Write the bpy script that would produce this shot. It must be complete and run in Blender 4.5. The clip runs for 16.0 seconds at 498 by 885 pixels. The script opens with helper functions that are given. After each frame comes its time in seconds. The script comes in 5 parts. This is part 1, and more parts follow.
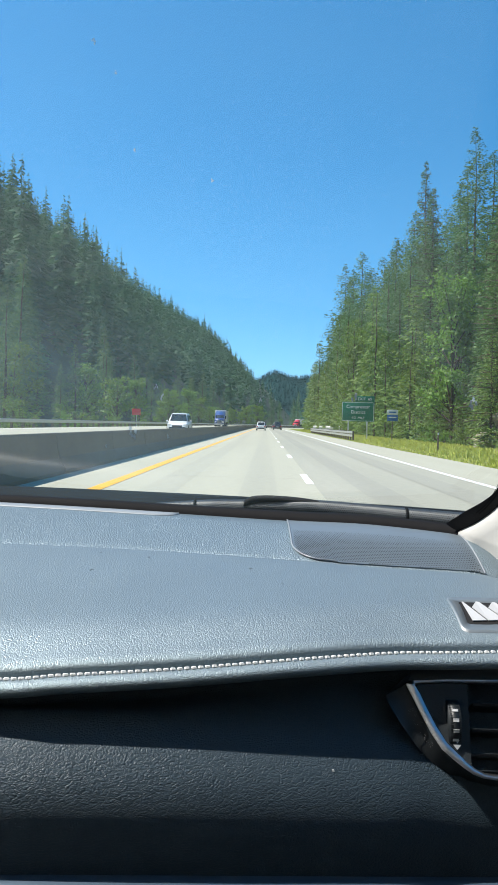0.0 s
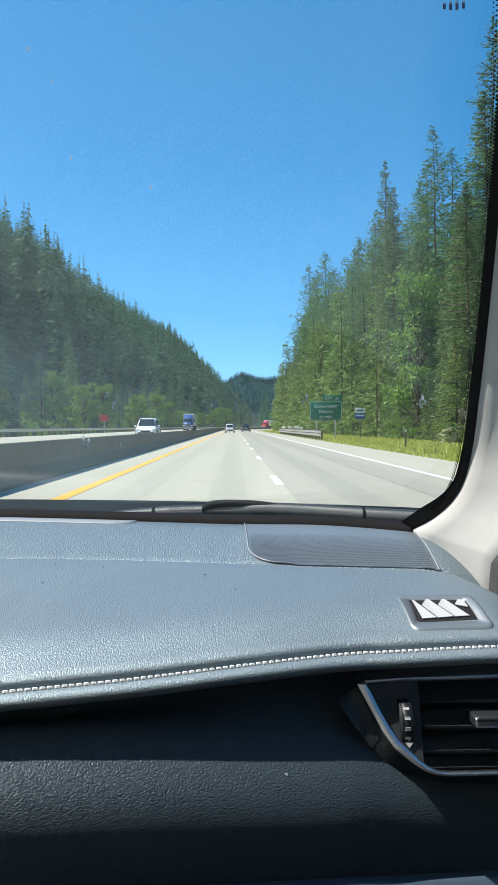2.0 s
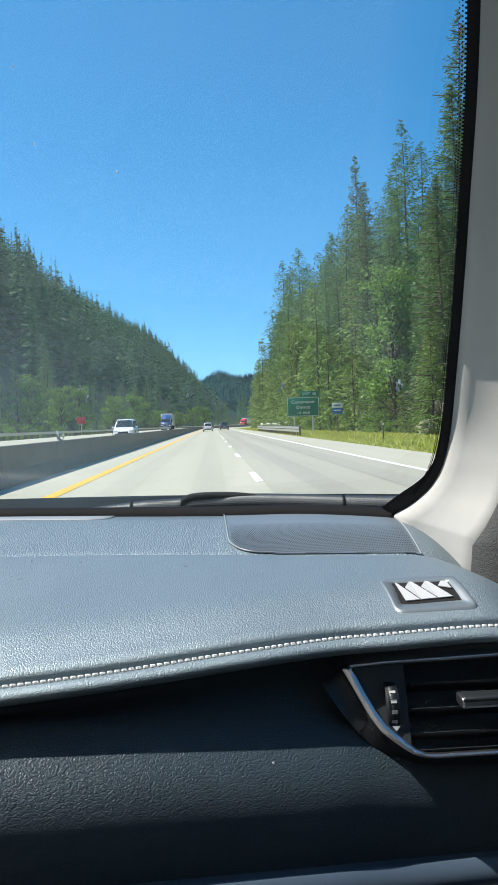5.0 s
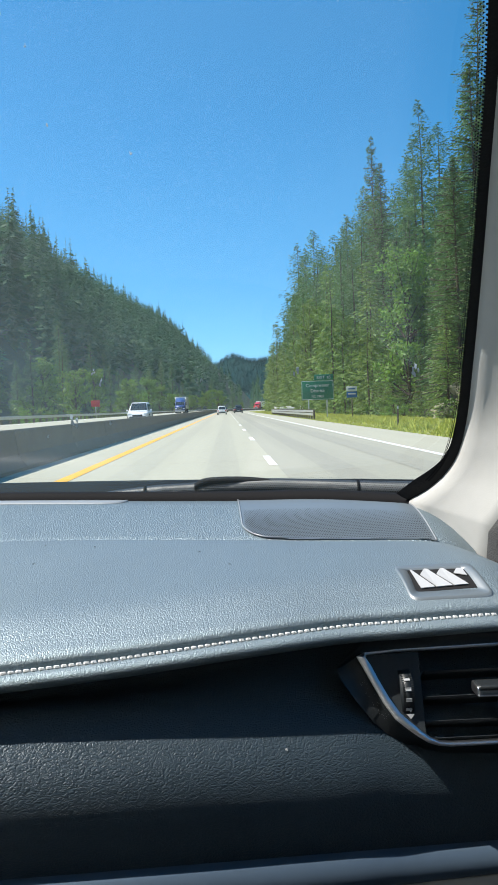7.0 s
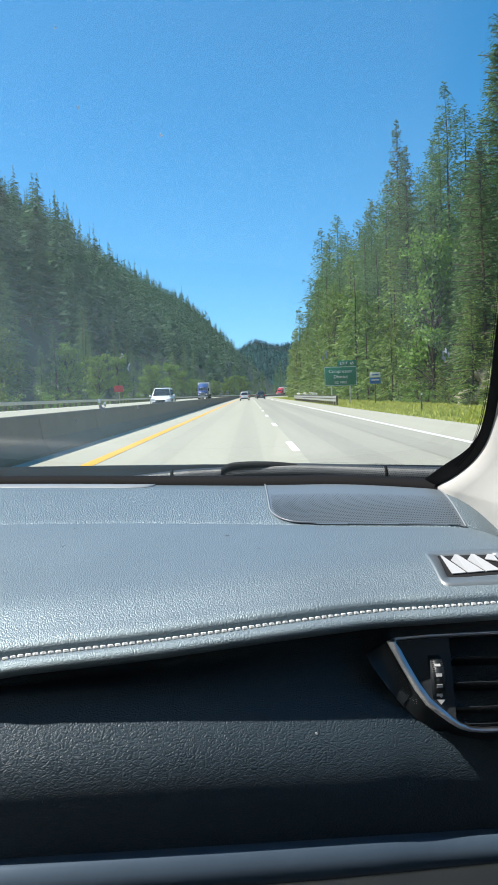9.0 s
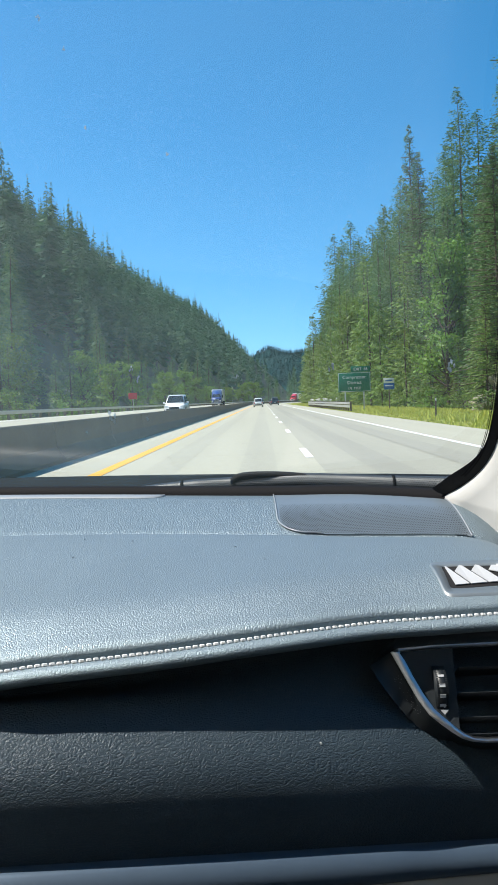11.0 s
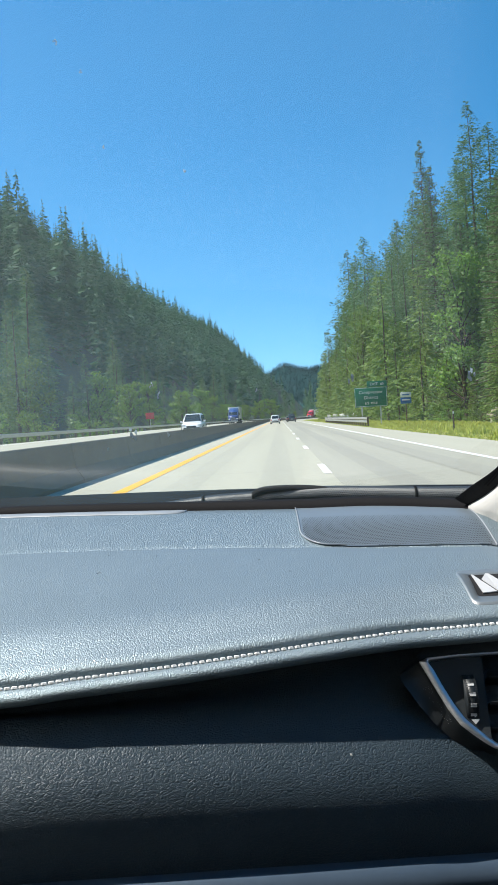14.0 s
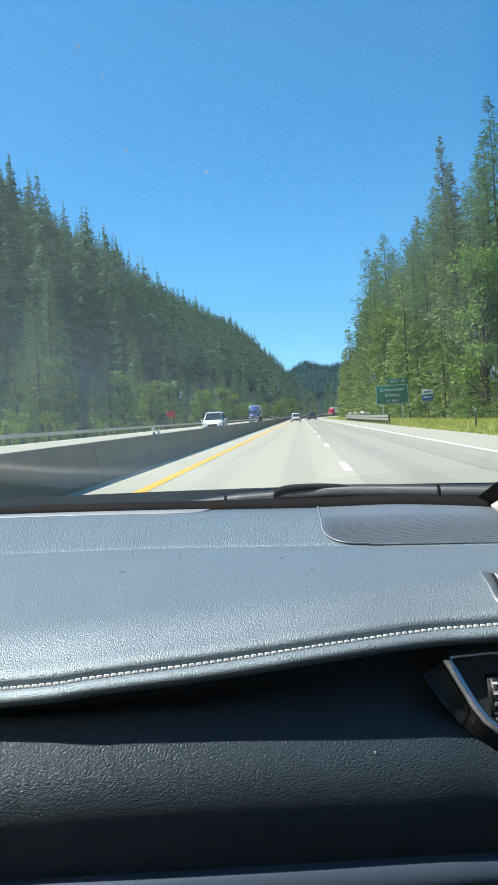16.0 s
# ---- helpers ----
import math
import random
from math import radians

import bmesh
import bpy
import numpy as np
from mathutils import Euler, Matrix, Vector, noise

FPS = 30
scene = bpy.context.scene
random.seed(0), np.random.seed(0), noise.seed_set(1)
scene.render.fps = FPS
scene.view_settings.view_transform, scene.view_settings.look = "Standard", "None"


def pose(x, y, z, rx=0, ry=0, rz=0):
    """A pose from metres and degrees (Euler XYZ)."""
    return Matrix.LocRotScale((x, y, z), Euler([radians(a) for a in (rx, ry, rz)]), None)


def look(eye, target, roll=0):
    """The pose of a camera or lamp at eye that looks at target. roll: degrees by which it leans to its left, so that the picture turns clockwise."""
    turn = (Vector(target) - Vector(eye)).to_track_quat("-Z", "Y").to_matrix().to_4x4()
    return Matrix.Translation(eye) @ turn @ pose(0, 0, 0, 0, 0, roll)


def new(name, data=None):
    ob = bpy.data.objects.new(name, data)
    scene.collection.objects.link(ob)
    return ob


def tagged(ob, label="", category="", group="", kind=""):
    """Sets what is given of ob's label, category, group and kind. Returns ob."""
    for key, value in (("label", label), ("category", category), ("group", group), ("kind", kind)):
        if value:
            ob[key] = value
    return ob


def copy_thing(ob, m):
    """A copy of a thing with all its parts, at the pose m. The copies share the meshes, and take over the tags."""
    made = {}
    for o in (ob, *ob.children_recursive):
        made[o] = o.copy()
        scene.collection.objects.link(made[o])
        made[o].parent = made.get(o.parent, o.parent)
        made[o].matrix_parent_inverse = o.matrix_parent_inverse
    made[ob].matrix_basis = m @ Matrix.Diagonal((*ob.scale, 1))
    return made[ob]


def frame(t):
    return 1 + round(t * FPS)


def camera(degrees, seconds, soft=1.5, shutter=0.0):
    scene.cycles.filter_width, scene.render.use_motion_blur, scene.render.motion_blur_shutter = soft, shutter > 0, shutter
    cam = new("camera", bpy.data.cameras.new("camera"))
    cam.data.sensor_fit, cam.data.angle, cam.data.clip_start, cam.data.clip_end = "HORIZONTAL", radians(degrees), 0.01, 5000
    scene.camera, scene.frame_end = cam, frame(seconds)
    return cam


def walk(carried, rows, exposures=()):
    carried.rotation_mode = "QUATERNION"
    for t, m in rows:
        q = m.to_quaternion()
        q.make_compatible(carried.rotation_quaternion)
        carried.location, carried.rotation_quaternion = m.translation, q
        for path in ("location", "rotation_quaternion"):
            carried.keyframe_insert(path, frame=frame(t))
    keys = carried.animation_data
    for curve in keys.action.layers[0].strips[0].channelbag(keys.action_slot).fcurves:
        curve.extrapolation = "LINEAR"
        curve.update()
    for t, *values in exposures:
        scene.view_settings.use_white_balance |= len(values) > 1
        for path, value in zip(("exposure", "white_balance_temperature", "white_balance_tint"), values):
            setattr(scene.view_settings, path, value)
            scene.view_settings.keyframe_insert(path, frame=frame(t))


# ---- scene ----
EYE = 1.10        # height of the phone over the road, m
cam = camera(34.0, 16.0, soft=1.7)

PATH = [
    (0.0, pose(-0.0231, -0.0167, 1.1055, 88.727, -1.439, 1.166)),
    (0.5, pose(-0.0227, -0.0089, 1.1041, 87.796, -1.004, 1.369)),
    (1.0, pose(-0.0137, -0.0138, 1.1059, 88.370, -0.989, 0.336)),
    (1.5, pose(-0.0096, -0.0153, 1.1067, 89.001, -0.476, -0.368)),
    (2.0, pose(-0.0020, -0.0159, 1.1088, 88.901, 0.433, -1.024)),
    (2.5, pose(-0.0070, -0.0301, 1.1134, 91.305, 2.619, -1.506)),
    (2.7, pose(0.0130, -0.0449, 1.1115, 92.313, 2.455, -1.658)),
    (2.9, pose(0.0174, -0.0159, 1.1010, 91.258, 4.186, -1.881)),
    (3.0, pose(0.0149, 0.0035, 1.1038, 90.638, 4.636, -1.344)),
    (3.5, pose(-0.0016, 0.0043, 1.0922, 89.443, 3.284, -1.736)),
    (6.0, pose(0.0019, -0.0087, 1.1028, 88.599, 1.939, -2.513)),
    (6.5, pose(0.0027, -0.0057, 1.1039, 88.481, 2.128, -1.915)),
    (7.0, pose(0.0001, 0.0024, 1.0993, 87.580, 1.999, -1.576)),
    (7.5, pose(0.0027, 0.0012, 1.0996, 87.212, 1.741, -1.752)),
    (8.0, pose(0.0053, -0.0001, 1.1031, 86.852, 1.940, -2.092)),
    (8.5, pose(-0.0018, 0.0045, 1.0993, 86.874, 1.707, -1.541)),
    (9.0, pose(-0.0068, 0.0046, 1.0978, 86.637, 1.808, 0.012)),
    (9.5, pose(-0.0001, -0.0073, 1.1052, 86.979, 1.846, 0.765)),
    (9.7, pose(-0.0061, -0.0066, 1.1047, 87.019, 1.798, 1.050)),
    (11.8, pose(0.0077, -0.0059, 1.1040, 87.403, 2.813, 0.346)),
    (12.0, pose(0.0085, -0.0085, 1.1044, 87.711, 3.052, 0.145)),
    (12.5, pose(0.0085, -0.0099, 1.1055, 88.399, 3.058, 0.314)),
    (13.0, pose(0.0025, -0.0064, 1.1040, 88.493, 2.837, 0.893)),
    (13.5, pose(0.0051, -0.0200, 1.1068, 89.007, 3.381, 1.527)),
    (14.0, pose(-0.0035, -0.0080, 1.0993, 88.402, 3.372, 2.159)),
    (14.5, pose(-0.0057, -0.0086, 1.1002, 87.826, 3.766, 2.938)),
    (15.0, pose(0.0021, -0.0128, 1.1027, 88.268, 4.234, 2.821)),
    (15.5, pose(0.0026, -0.0166, 1.1047, 88.586, 4.234, 3.061)),
    (16.0, pose(-0.0048, -0.0128, 1.1008, 88.365, 3.668, 3.620)),
]
walk(cam, PATH, exposures=[(0.0, 0.7), (16.0, 0.7)])

# ---- sky and sun ----
SUN_EL, SUN_AZ = radians(56), radians(-91)      # azimuth from straight ahead, to the right
world = bpy.data.worlds.new("sky")
scene.world = world
world.use_nodes = True
wn = world.node_tree.nodes
sky = wn.new("ShaderNodeTexSky")
sky.sky_type = "NISHITA"
sky.sun_disc = False
sky.sun_elevation, sky.sun_rotation = SUN_EL, SUN_AZ
sky.altitude, sky.air_density, sky.dust_density, sky.ozone_density = 900, 1.0, 0.08, 1.8
wn["Background"].inputs["Strength"].default_value = 0.141
hue = wn.new("ShaderNodeHueSaturation")
hue.inputs["Hue"].default_value, hue.inputs["Saturation"].default_value = 0.490, 1.36
way_up = wn.new("ShaderNodeTexCoord")
lifted = wn.new("ShaderNodeMapping")        # thinner haze at the horizon, as in mountain air
lifted.inputs["Location"].default_value = (0, 0, 0.09)
world.node_tree.links.new(way_up.outputs["Generated"], lifted.inputs["Vector"])
world.node_tree.links.new(lifted.outputs[0], sky.inputs["Vector"])
world.node_tree.links.new(sky.outputs[0], hue.inputs["Color"])
world.node_tree.links.new(hue.outputs[0], wn["Background"].inputs["Color"])
sun_data = bpy.data.lights.new("sun", "SUN")
sun_data.energy, sun_data.angle, sun_data.color = 5.0, radians(0.53), (1.0, 0.95, 0.87)
sun = new("sun", sun_data)
toward = Vector((math.sin(SUN_AZ) * math.cos(SUN_EL), math.cos(SUN_AZ) * math.cos(SUN_EL), math.sin(SUN_EL)))
sun.matrix_world = look(toward * 60, (0, 0, 0))


# ---- materials ----
def material(name, color, rough=0.6, metal=0.0, vary=0.15, scale=4.0, bump=0.0, bump_scale=60.0, fine=None,
             island=0.0, hue=0.0, coat=0.0, spec=0.5, thin=0.0, streak=False):
    """Base colour with stains at one scale and grain at another, a fine relief, and a change from piece to piece."""
    m = bpy.data.materials.new(name)
    m.use_nodes = True
    n, l = m.node_tree.nodes, m.node_tree.links
    b = n["Principled BSDF"]
    b.inputs["Roughness"].default_value = rough
    b.inputs["Metallic"].default_value = metal
    b.inputs["Specular IOR Level"].default_value = spec
    if coat:
        b.inputs["Coat Weight"].default_value = coat
        b.inputs["Coat Roughness"].default_value = 0.06
    tc = n.new("ShaderNodeTexCoord")
    where = tc.outputs["Object"]
    if streak:      # wear drawn out along the road
        drawn = n.new("ShaderNodeMapping")
        drawn.inputs["Scale"].default_value = (1.6, 0.05, 1.0)
        l.new(where, drawn.inputs["Vector"])
        where = drawn.outputs[0]
    value = n.new("ShaderNodeMath")
    value.operation = "ADD"
    value.inputs[1].default_value = 1.0
    big = n.new("ShaderNodeTexNoise")
    big.inputs["Scale"].default_value = scale
    big.inputs["Detail"].default_value = 6.0
    l.new(where, big.inputs["Vector"])
    small = n.new("ShaderNodeTexNoise")
    small.inputs["Scale"].default_value = scale * 11
    small.inputs["Detail"].default_value = 4.0
    l.new(tc.outputs["Object"], small.inputs["Vector"])
    both = n.new("ShaderNodeMath")
    both.operation = "ADD"
    l.new(big.outputs["Fac"], both.inputs[0])
    l.new(small.outputs["Fac"], both.inputs[1])
    centred = n.new("ShaderNodeMath")
    centred.operation = "MULTIPLY_ADD"
    centred.inputs[1].default_value = 1.6 * vary
    centred.inputs[2].default_value = -1.6 * vary
    l.new(both.outputs[0], centred.inputs[0])
    l.new(centred.outputs[0], value.inputs[0])
    last = value.outputs[0]
    hsv = n.new("ShaderNodeHueSaturation")
    hsv.inputs["Color"].default_value = (*color, 1)
    if island or hue:
        geo = n.new("ShaderNodeNewGeometry")
        info = n.new("ShaderNodeObjectInfo")
        mix = n.new("ShaderNodeMath")
        mix.operation = "ADD"
        l.new(geo.outputs["Random Per Island"], mix.inputs[0])
        l.new(info.outputs["Random"], mix.inputs[1])
        spread = n.new("ShaderNodeMath")
        spread.operation = "MULTIPLY_ADD"
        spread.inputs[1].default_value = island
        spread.inputs[2].default_value = 1 - island
        l.new(mix.outputs[0], spread.inputs[0])
        both2 = n.new("ShaderNodeMath")
        both2.operation = "MULTIPLY"
        l.new(last, both2.inputs[0])
        l.new(spread.outputs[0], both2.inputs[1])
        last = both2.outputs[0]
        turn = n.new("ShaderNodeMath")
        turn.operation = "MULTIPLY_ADD"
        turn.inputs[1].default_value = hue
        turn.inputs[2].default_value = 0.5 - hue
        l.new(mix.outputs[0], turn.inputs[0])
        l.new(turn.outputs[0], hsv.inputs["Hue"])
    l.new(last, hsv.inputs["Value"])
    l.new(hsv.outputs[0], b.inputs["Base Color"])
    if bump:
        relief = fine(n, l, tc) if fine else None
        if relief is None:
            tex = n.new("ShaderNodeTexNoise")
            tex.inputs["Scale"].default_value = bump_scale
            tex.inputs["Detail"].default_value = 5.0
            l.new(tc.outputs["Object"], tex.inputs["Vector"])
            relief = tex.outputs["Fac"]
        bp = n.new("ShaderNodeBump")
        bp.inputs["Strength"].default_value = bump
        bp.inputs["Distance"].default_value = 0.0006 if fine else 0.01
        l.new(relief, bp.inputs["Height"])
        l.new(bp.outputs[0], b.inputs["Normal"])
    if thin:
        tr = n.new("ShaderNodeBsdfTranslucent")
        l.new(hsv.outputs[0], tr.inputs["Color"])
        mx = n.new("ShaderNodeMixShader")
        mx.inputs["Fac"].default_value = thin
        l.new(b.outputs[0], mx.inputs[1])
        l.new(tr.outputs[0], mx.inputs[2])
        l.new(mx.outputs[0], n["Material Output"].inputs["Surface"])
    return m


def hide_grain(scale, width, drawn_out=(0.75, 1.25, 1.25)):
    """Wrinkled hide: rounded cells with creases between them."""
    def make(n, l, tc):
        warp = n.new("ShaderNodeTexNoise")
        warp.inputs["Scale"].default_value = scale * 0.35
        warp.inputs["Detail"].default_value = 2.0
        l.new(tc.outputs["Object"], warp.inputs["Vector"])
        off = n.new("ShaderNodeVectorMath")
        off.operation = "MULTIPLY_ADD"
        off.inputs[1].default_value = (1.6 / scale,) * 3
        l.new(warp.outputs["Color"], off.inputs[0])
        l.new(tc.outputs["Object"], off.inputs[2])
        drawn = n.new("ShaderNodeMapping")
        drawn.inputs["Scale"].default_value = drawn_out
        drawn.inputs["Rotation"].default_value = (0.0, 0.0, 0.5)
        l.new(off.outputs[0], drawn.inputs["Vector"])
        heights = []
        for k in (1.0, 0.52):
            cell = n.new("ShaderNodeTexVoronoi")
            cell.feature = "DISTANCE_TO_EDGE"
            cell.inputs["Scale"].default_value = scale * k
            l.new(drawn.outputs[0], cell.inputs["Vector"])
            soft = n.new("ShaderNodeMapRange")
            soft.inputs["From Max"].default_value = width * (1.0 if k == 1.0 else 0.7)
            soft.interpolation_type = "SMOOTHSTEP"
            l.new(cell.outputs["Distance"], soft.inputs["Value"])
            heights.append(soft.outputs[0])
        ramp = n.new("ShaderNodeMath")
        ramp.operation = "ADD"
        l.new(heights[0], ramp.inputs[0])
        l.new(heights[1], ramp.inputs[1])
        nz = n.new("ShaderNodeTexNoise")
        nz.inputs["Scale"].default_value = scale * 2.2
        nz.inputs["Detail"].default_value = 3.0
        l.new(tc.outputs["Object"], nz.inputs["Vector"])
        add = n.new("ShaderNodeMath")
        add.operation = "MULTIPLY_ADD"
        add.inputs[1].default_value = 0.35
        l.new(nz.outputs["Fac"], add.inputs[0])
        l.new(ramp.outputs[0], add.inputs[2])
        return add.outputs[0]
    return make


# Hide bases lifted to blue-grey to hold the sky's sheen on black leather.
LEATHER = material("black_leather_sheen", (0.092, 0.118, 0.136), 0.52, vary=0.12, scale=9, bump=0.38, fine=hide_grain(680, 0.3, (1.0, 0.62, 1.0)), spec=1.0)
FRONT_HIDE = material("black_pebbled_leather_sheen", (0.084, 0.112, 0.132), 0.5, vary=0.12, scale=9, bump=0.75, fine=hide_grain(620, 0.35, (1.0, 0.45, 1.0)), spec=1.0)
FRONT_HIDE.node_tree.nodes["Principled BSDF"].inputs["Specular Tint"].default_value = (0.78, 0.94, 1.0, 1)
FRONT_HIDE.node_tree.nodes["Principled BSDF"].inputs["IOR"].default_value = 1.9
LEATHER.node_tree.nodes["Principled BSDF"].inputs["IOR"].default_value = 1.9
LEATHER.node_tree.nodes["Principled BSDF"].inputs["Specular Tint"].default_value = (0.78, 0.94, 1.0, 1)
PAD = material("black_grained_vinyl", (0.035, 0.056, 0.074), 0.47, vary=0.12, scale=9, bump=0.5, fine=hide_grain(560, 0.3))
PAD.node_tree.nodes["Principled BSDF"].inputs["Specular Tint"].default_value = (0.88, 0.95, 1.0, 1)
PLASTIC = material("black_plastic", (0.013, 0.017, 0.020), 0.46, vary=0.2, scale=30, bump=0.1, bump_scale=900)
DARK = material("matt_black_plastic", (0.006, 0.006, 0.007), 0.8, vary=0.2, scale=30, spec=0.15)
CHROME = material("satin_chrome", (0.72, 0.74, 0.78), 0.28, 1.0, vary=0.1, scale=40)
THREAD = material("white_thread", (0.8, 0.8, 0.78), 0.75, vary=0.1, scale=200, bump=0.3, bump_scale=1500)
GRILLE = material("speaker_mesh", (0.105, 0.13, 0.148), 0.45, vary=0.1, scale=20, spec=0.9)
GRILLE.node_tree.nodes["Principled BSDF"].inputs["IOR"].default_value = 1.8
HOLE = material("hole_shade_black", (0.004, 0.004, 0.005), 0.9, vary=0.1)
PALE_TRIM = material("pale_grey_trim", (0.41, 0.41, 0.395), 0.75, vary=0.06, scale=6, bump=0.04, bump_scale=700)
BEIGE = material("bounce_beige_cloth", (0.5, 0.488, 0.46), 0.9, vary=0.12, scale=12, bump=0.3, bump_scale=600)
CLOTH = material("dark_grey_cloth", (0.1, 0.1, 0.1), 0.9, vary=0.12, scale=12, bump=0.3, bump_scale=600)
# Blue in this base stands in for sky mirrored by the silver strip.
SILVER = material("silver_trim_sky_tint", (0.07, 0.105, 0.15), 0.45, 0.3, vary=0.08, scale=8)
WHITE_PL = material("white_plastic", (0.44, 0.45, 0.46), 0.45, vary=0.05, scale=30)
RUBBER = material("black_rubber", (0.012, 0.012, 0.013), 0.85, vary=0.2, scale=20, bump=0.15, bump_scale=300, spec=0.2)
CONCRETE = material("road_concrete", (0.39, 0.375, 0.295), 0.85, vary=0.16, scale=0.6, bump=0.3, bump_scale=30, streak=True)
ASPHALT = material("worn_asphalt", (0.325, 0.315, 0.255), 0.85, vary=0.2, scale=0.6, bump=0.3, bump_scale=30, streak=True)
YELLOW = material("yellow_road_paint", (0.78, 0.405, 0.03), 0.6, vary=0.25, scale=3)
WHITE = material("white_road_paint", (0.78, 0.78, 0.76), 0.6, vary=0.22, scale=3)
# Weathered tone, darkened further for the shade on the lane-side face.
BARRIER = material("weathered_shaded_concrete", (0.13, 0.112, 0.08), 0.9, vary=0.3, scale=1.2, bump=0.4, bump_scale=25)
STEEL = material("galvanised_steel", (0.55, 0.56, 0.56), 0.42, 0.6, vary=0.15, scale=3)
WOODPOST = material("weathered_wood", (0.12, 0.09, 0.065), 0.85, vary=0.3, scale=5, bump=0.4, bump_scale=40)
GRASS = material("dry_green_grass", (0.42, 0.44, 0.09), 0.8, vary=0.3, scale=0.5, island=0.14, hue=0.03, thin=0.3)
EARTH = material("meadow_soil", (0.27, 0.275, 0.085), 0.95, vary=0.4, scale=0.3, bump=0.5, bump_scale=3)
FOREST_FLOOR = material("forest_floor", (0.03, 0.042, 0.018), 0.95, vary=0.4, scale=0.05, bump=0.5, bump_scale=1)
ROCK = material("tan_rock", (0.27, 0.245, 0.175), 0.9, vary=0.35, scale=0.6, bump=0.8, bump_scale=4)
BARK = material("conifer_bark", (0.085, 0.062, 0.047), 0.95, vary=0.35, scale=3, bump=0.6, bump_scale=20)
YOUNG = material("young_pine_needles", (0.17, 0.255, 0.056), 0.65, vary=0.25, scale=0.4, island=0.2, hue=0.02, thin=0.35)
NEEDLE = material("fir_needles", (0.106, 0.19, 0.056), 0.65, vary=0.25, scale=0.4, island=0.22, hue=0.02, thin=0.3)
FAR_NEEDLE = material("far_fir_needles", (0.066, 0.135, 0.062), 0.75, vary=0.35, scale=0.02, island=0.22, hue=0.025, thin=0.3)
# Blue-green base carries the air's haze over the far ridge.
HAZE_NEEDLE = material("haze_tinted_woods", (0.017, 0.05, 0.048), 1.0, spec=0.0, vary=0.3, scale=0.01, island=0.3, hue=0.02)
LEAF = material("poplar_leaves", (0.16, 0.26, 0.045), 0.55, vary=0.25, scale=0.5, island=0.35, hue=0.02, thin=0.45)
GLASS = bpy.data.materials.new("windscreen_glass")
GLASS.use_nodes = True
gn, gl = GLASS.node_tree.nodes, GLASS.node_tree.links
clear = gn.new("ShaderNodeBsdfTransparent")
clear.inputs["Color"].default_value = (0.93, 0.96, 0.95, 1)
shine = gn.new("ShaderNodeBsdfGlossy")
shine.inputs["Roughness"].default_value = 0.02
fres = gn.new("ShaderNodeFresnel")
fres.inputs["IOR"].default_value = 1.5
gmix = gn.new("ShaderNodeMixShader")
faces = gn.new("ShaderNodeMath")        # both faces of the glass reflect
faces.operation, faces.use_clamp = "MULTIPLY", True
faces.inputs[1].default_value = 1.9
gl.new(fres.outputs[0], faces.inputs[0])
gl.new(faces.outputs[0], gmix.inputs["Fac"])
gl.new(clear.outputs[0], gmix.inputs[1])
gl.new(shine.outputs[0], gmix.inputs[2])
dust = gn.new("ShaderNodeBsdfTranslucent")
dust.inputs["Color"].default_value = (0.5, 0.74, 0.74, 1)
film = gn.new("ShaderNodeTexNoise")
film.inputs["Scale"].default_value, film.inputs["Detail"].default_value = 3.0, 7.0
gtc = gn.new("ShaderNodeTexCoord")
gl.new(gtc.outputs["Object"], film.inputs["Vector"])
amount = gn.new("ShaderNodeMapRange")
amount.inputs["To Min"].default_value, amount.inputs["To Max"].default_value = 0.005, 0.02
amount.inputs["From Min"].default_value, amount.inputs["From Max"].default_value = 0.3, 0.75
gl.new(film.outputs["Fac"], amount.inputs["Value"])
dusty = gn.new("ShaderNodeMixShader")
# Thicker film low on the left paints the veil of the dashboard's reflection.
place_on = gn.new("ShaderNodeSeparateXYZ")
gl.new(gtc.outputs["Object"], place_on.inputs[0])
aside, lowdown = gn.new("ShaderNodeMapRange"), gn.new("ShaderNodeMapRange")
for node, k, a, b in ((aside, "X", 0.02, -0.26), (lowdown, "Z", 1.31, 1.18)):
    node.interpolation_type = "SMOOTHSTEP"
    node.inputs["From Min"].default_value, node.inputs["From Max"].default_value = a, b
    gl.new(place_on.outputs[k], node.inputs["Value"])
veil_mask = gn.new("ShaderNodeMath")
veil_mask.operation = "MULTIPLY"
gl.new(aside.outputs[0], veil_mask.inputs[0])
gl.new(lowdown.outputs[0], veil_mask.inputs[1])
thick = gn.new("ShaderNodeMath")
thick.operation = "MULTIPLY_ADD"
thick.inputs[1].default_value, thick.inputs[2].default_value = 2.6, 1.0
gl.new(veil_mask.outputs[0], thick.inputs[0])
film_and_veil = gn.new("ShaderNodeMath")
film_and_veil.operation = "MULTIPLY"
gl.new(amount.outputs[0], film_and_veil.inputs[0])
gl.new(thick.outputs[0], film_and_veil.inputs[1])
gl.new(film_and_veil.outputs[0], dusty.inputs["Fac"])
gl.new(gmix.outputs[0], dusty.inputs[1])
gl.new(dust.outputs[0], dusty.inputs[2])
gl.new(dusty.outputs[0], gn["Material Output"].inputs["Surface"])
CAR_GLASS = material("dark_car_glass", (0.02, 0.025, 0.03), 0.05, vary=0.05, coat=0.5)


def paint(name, color):
    return material(name, color, 0.35, vary=0.08, scale=2, coat=0.7)


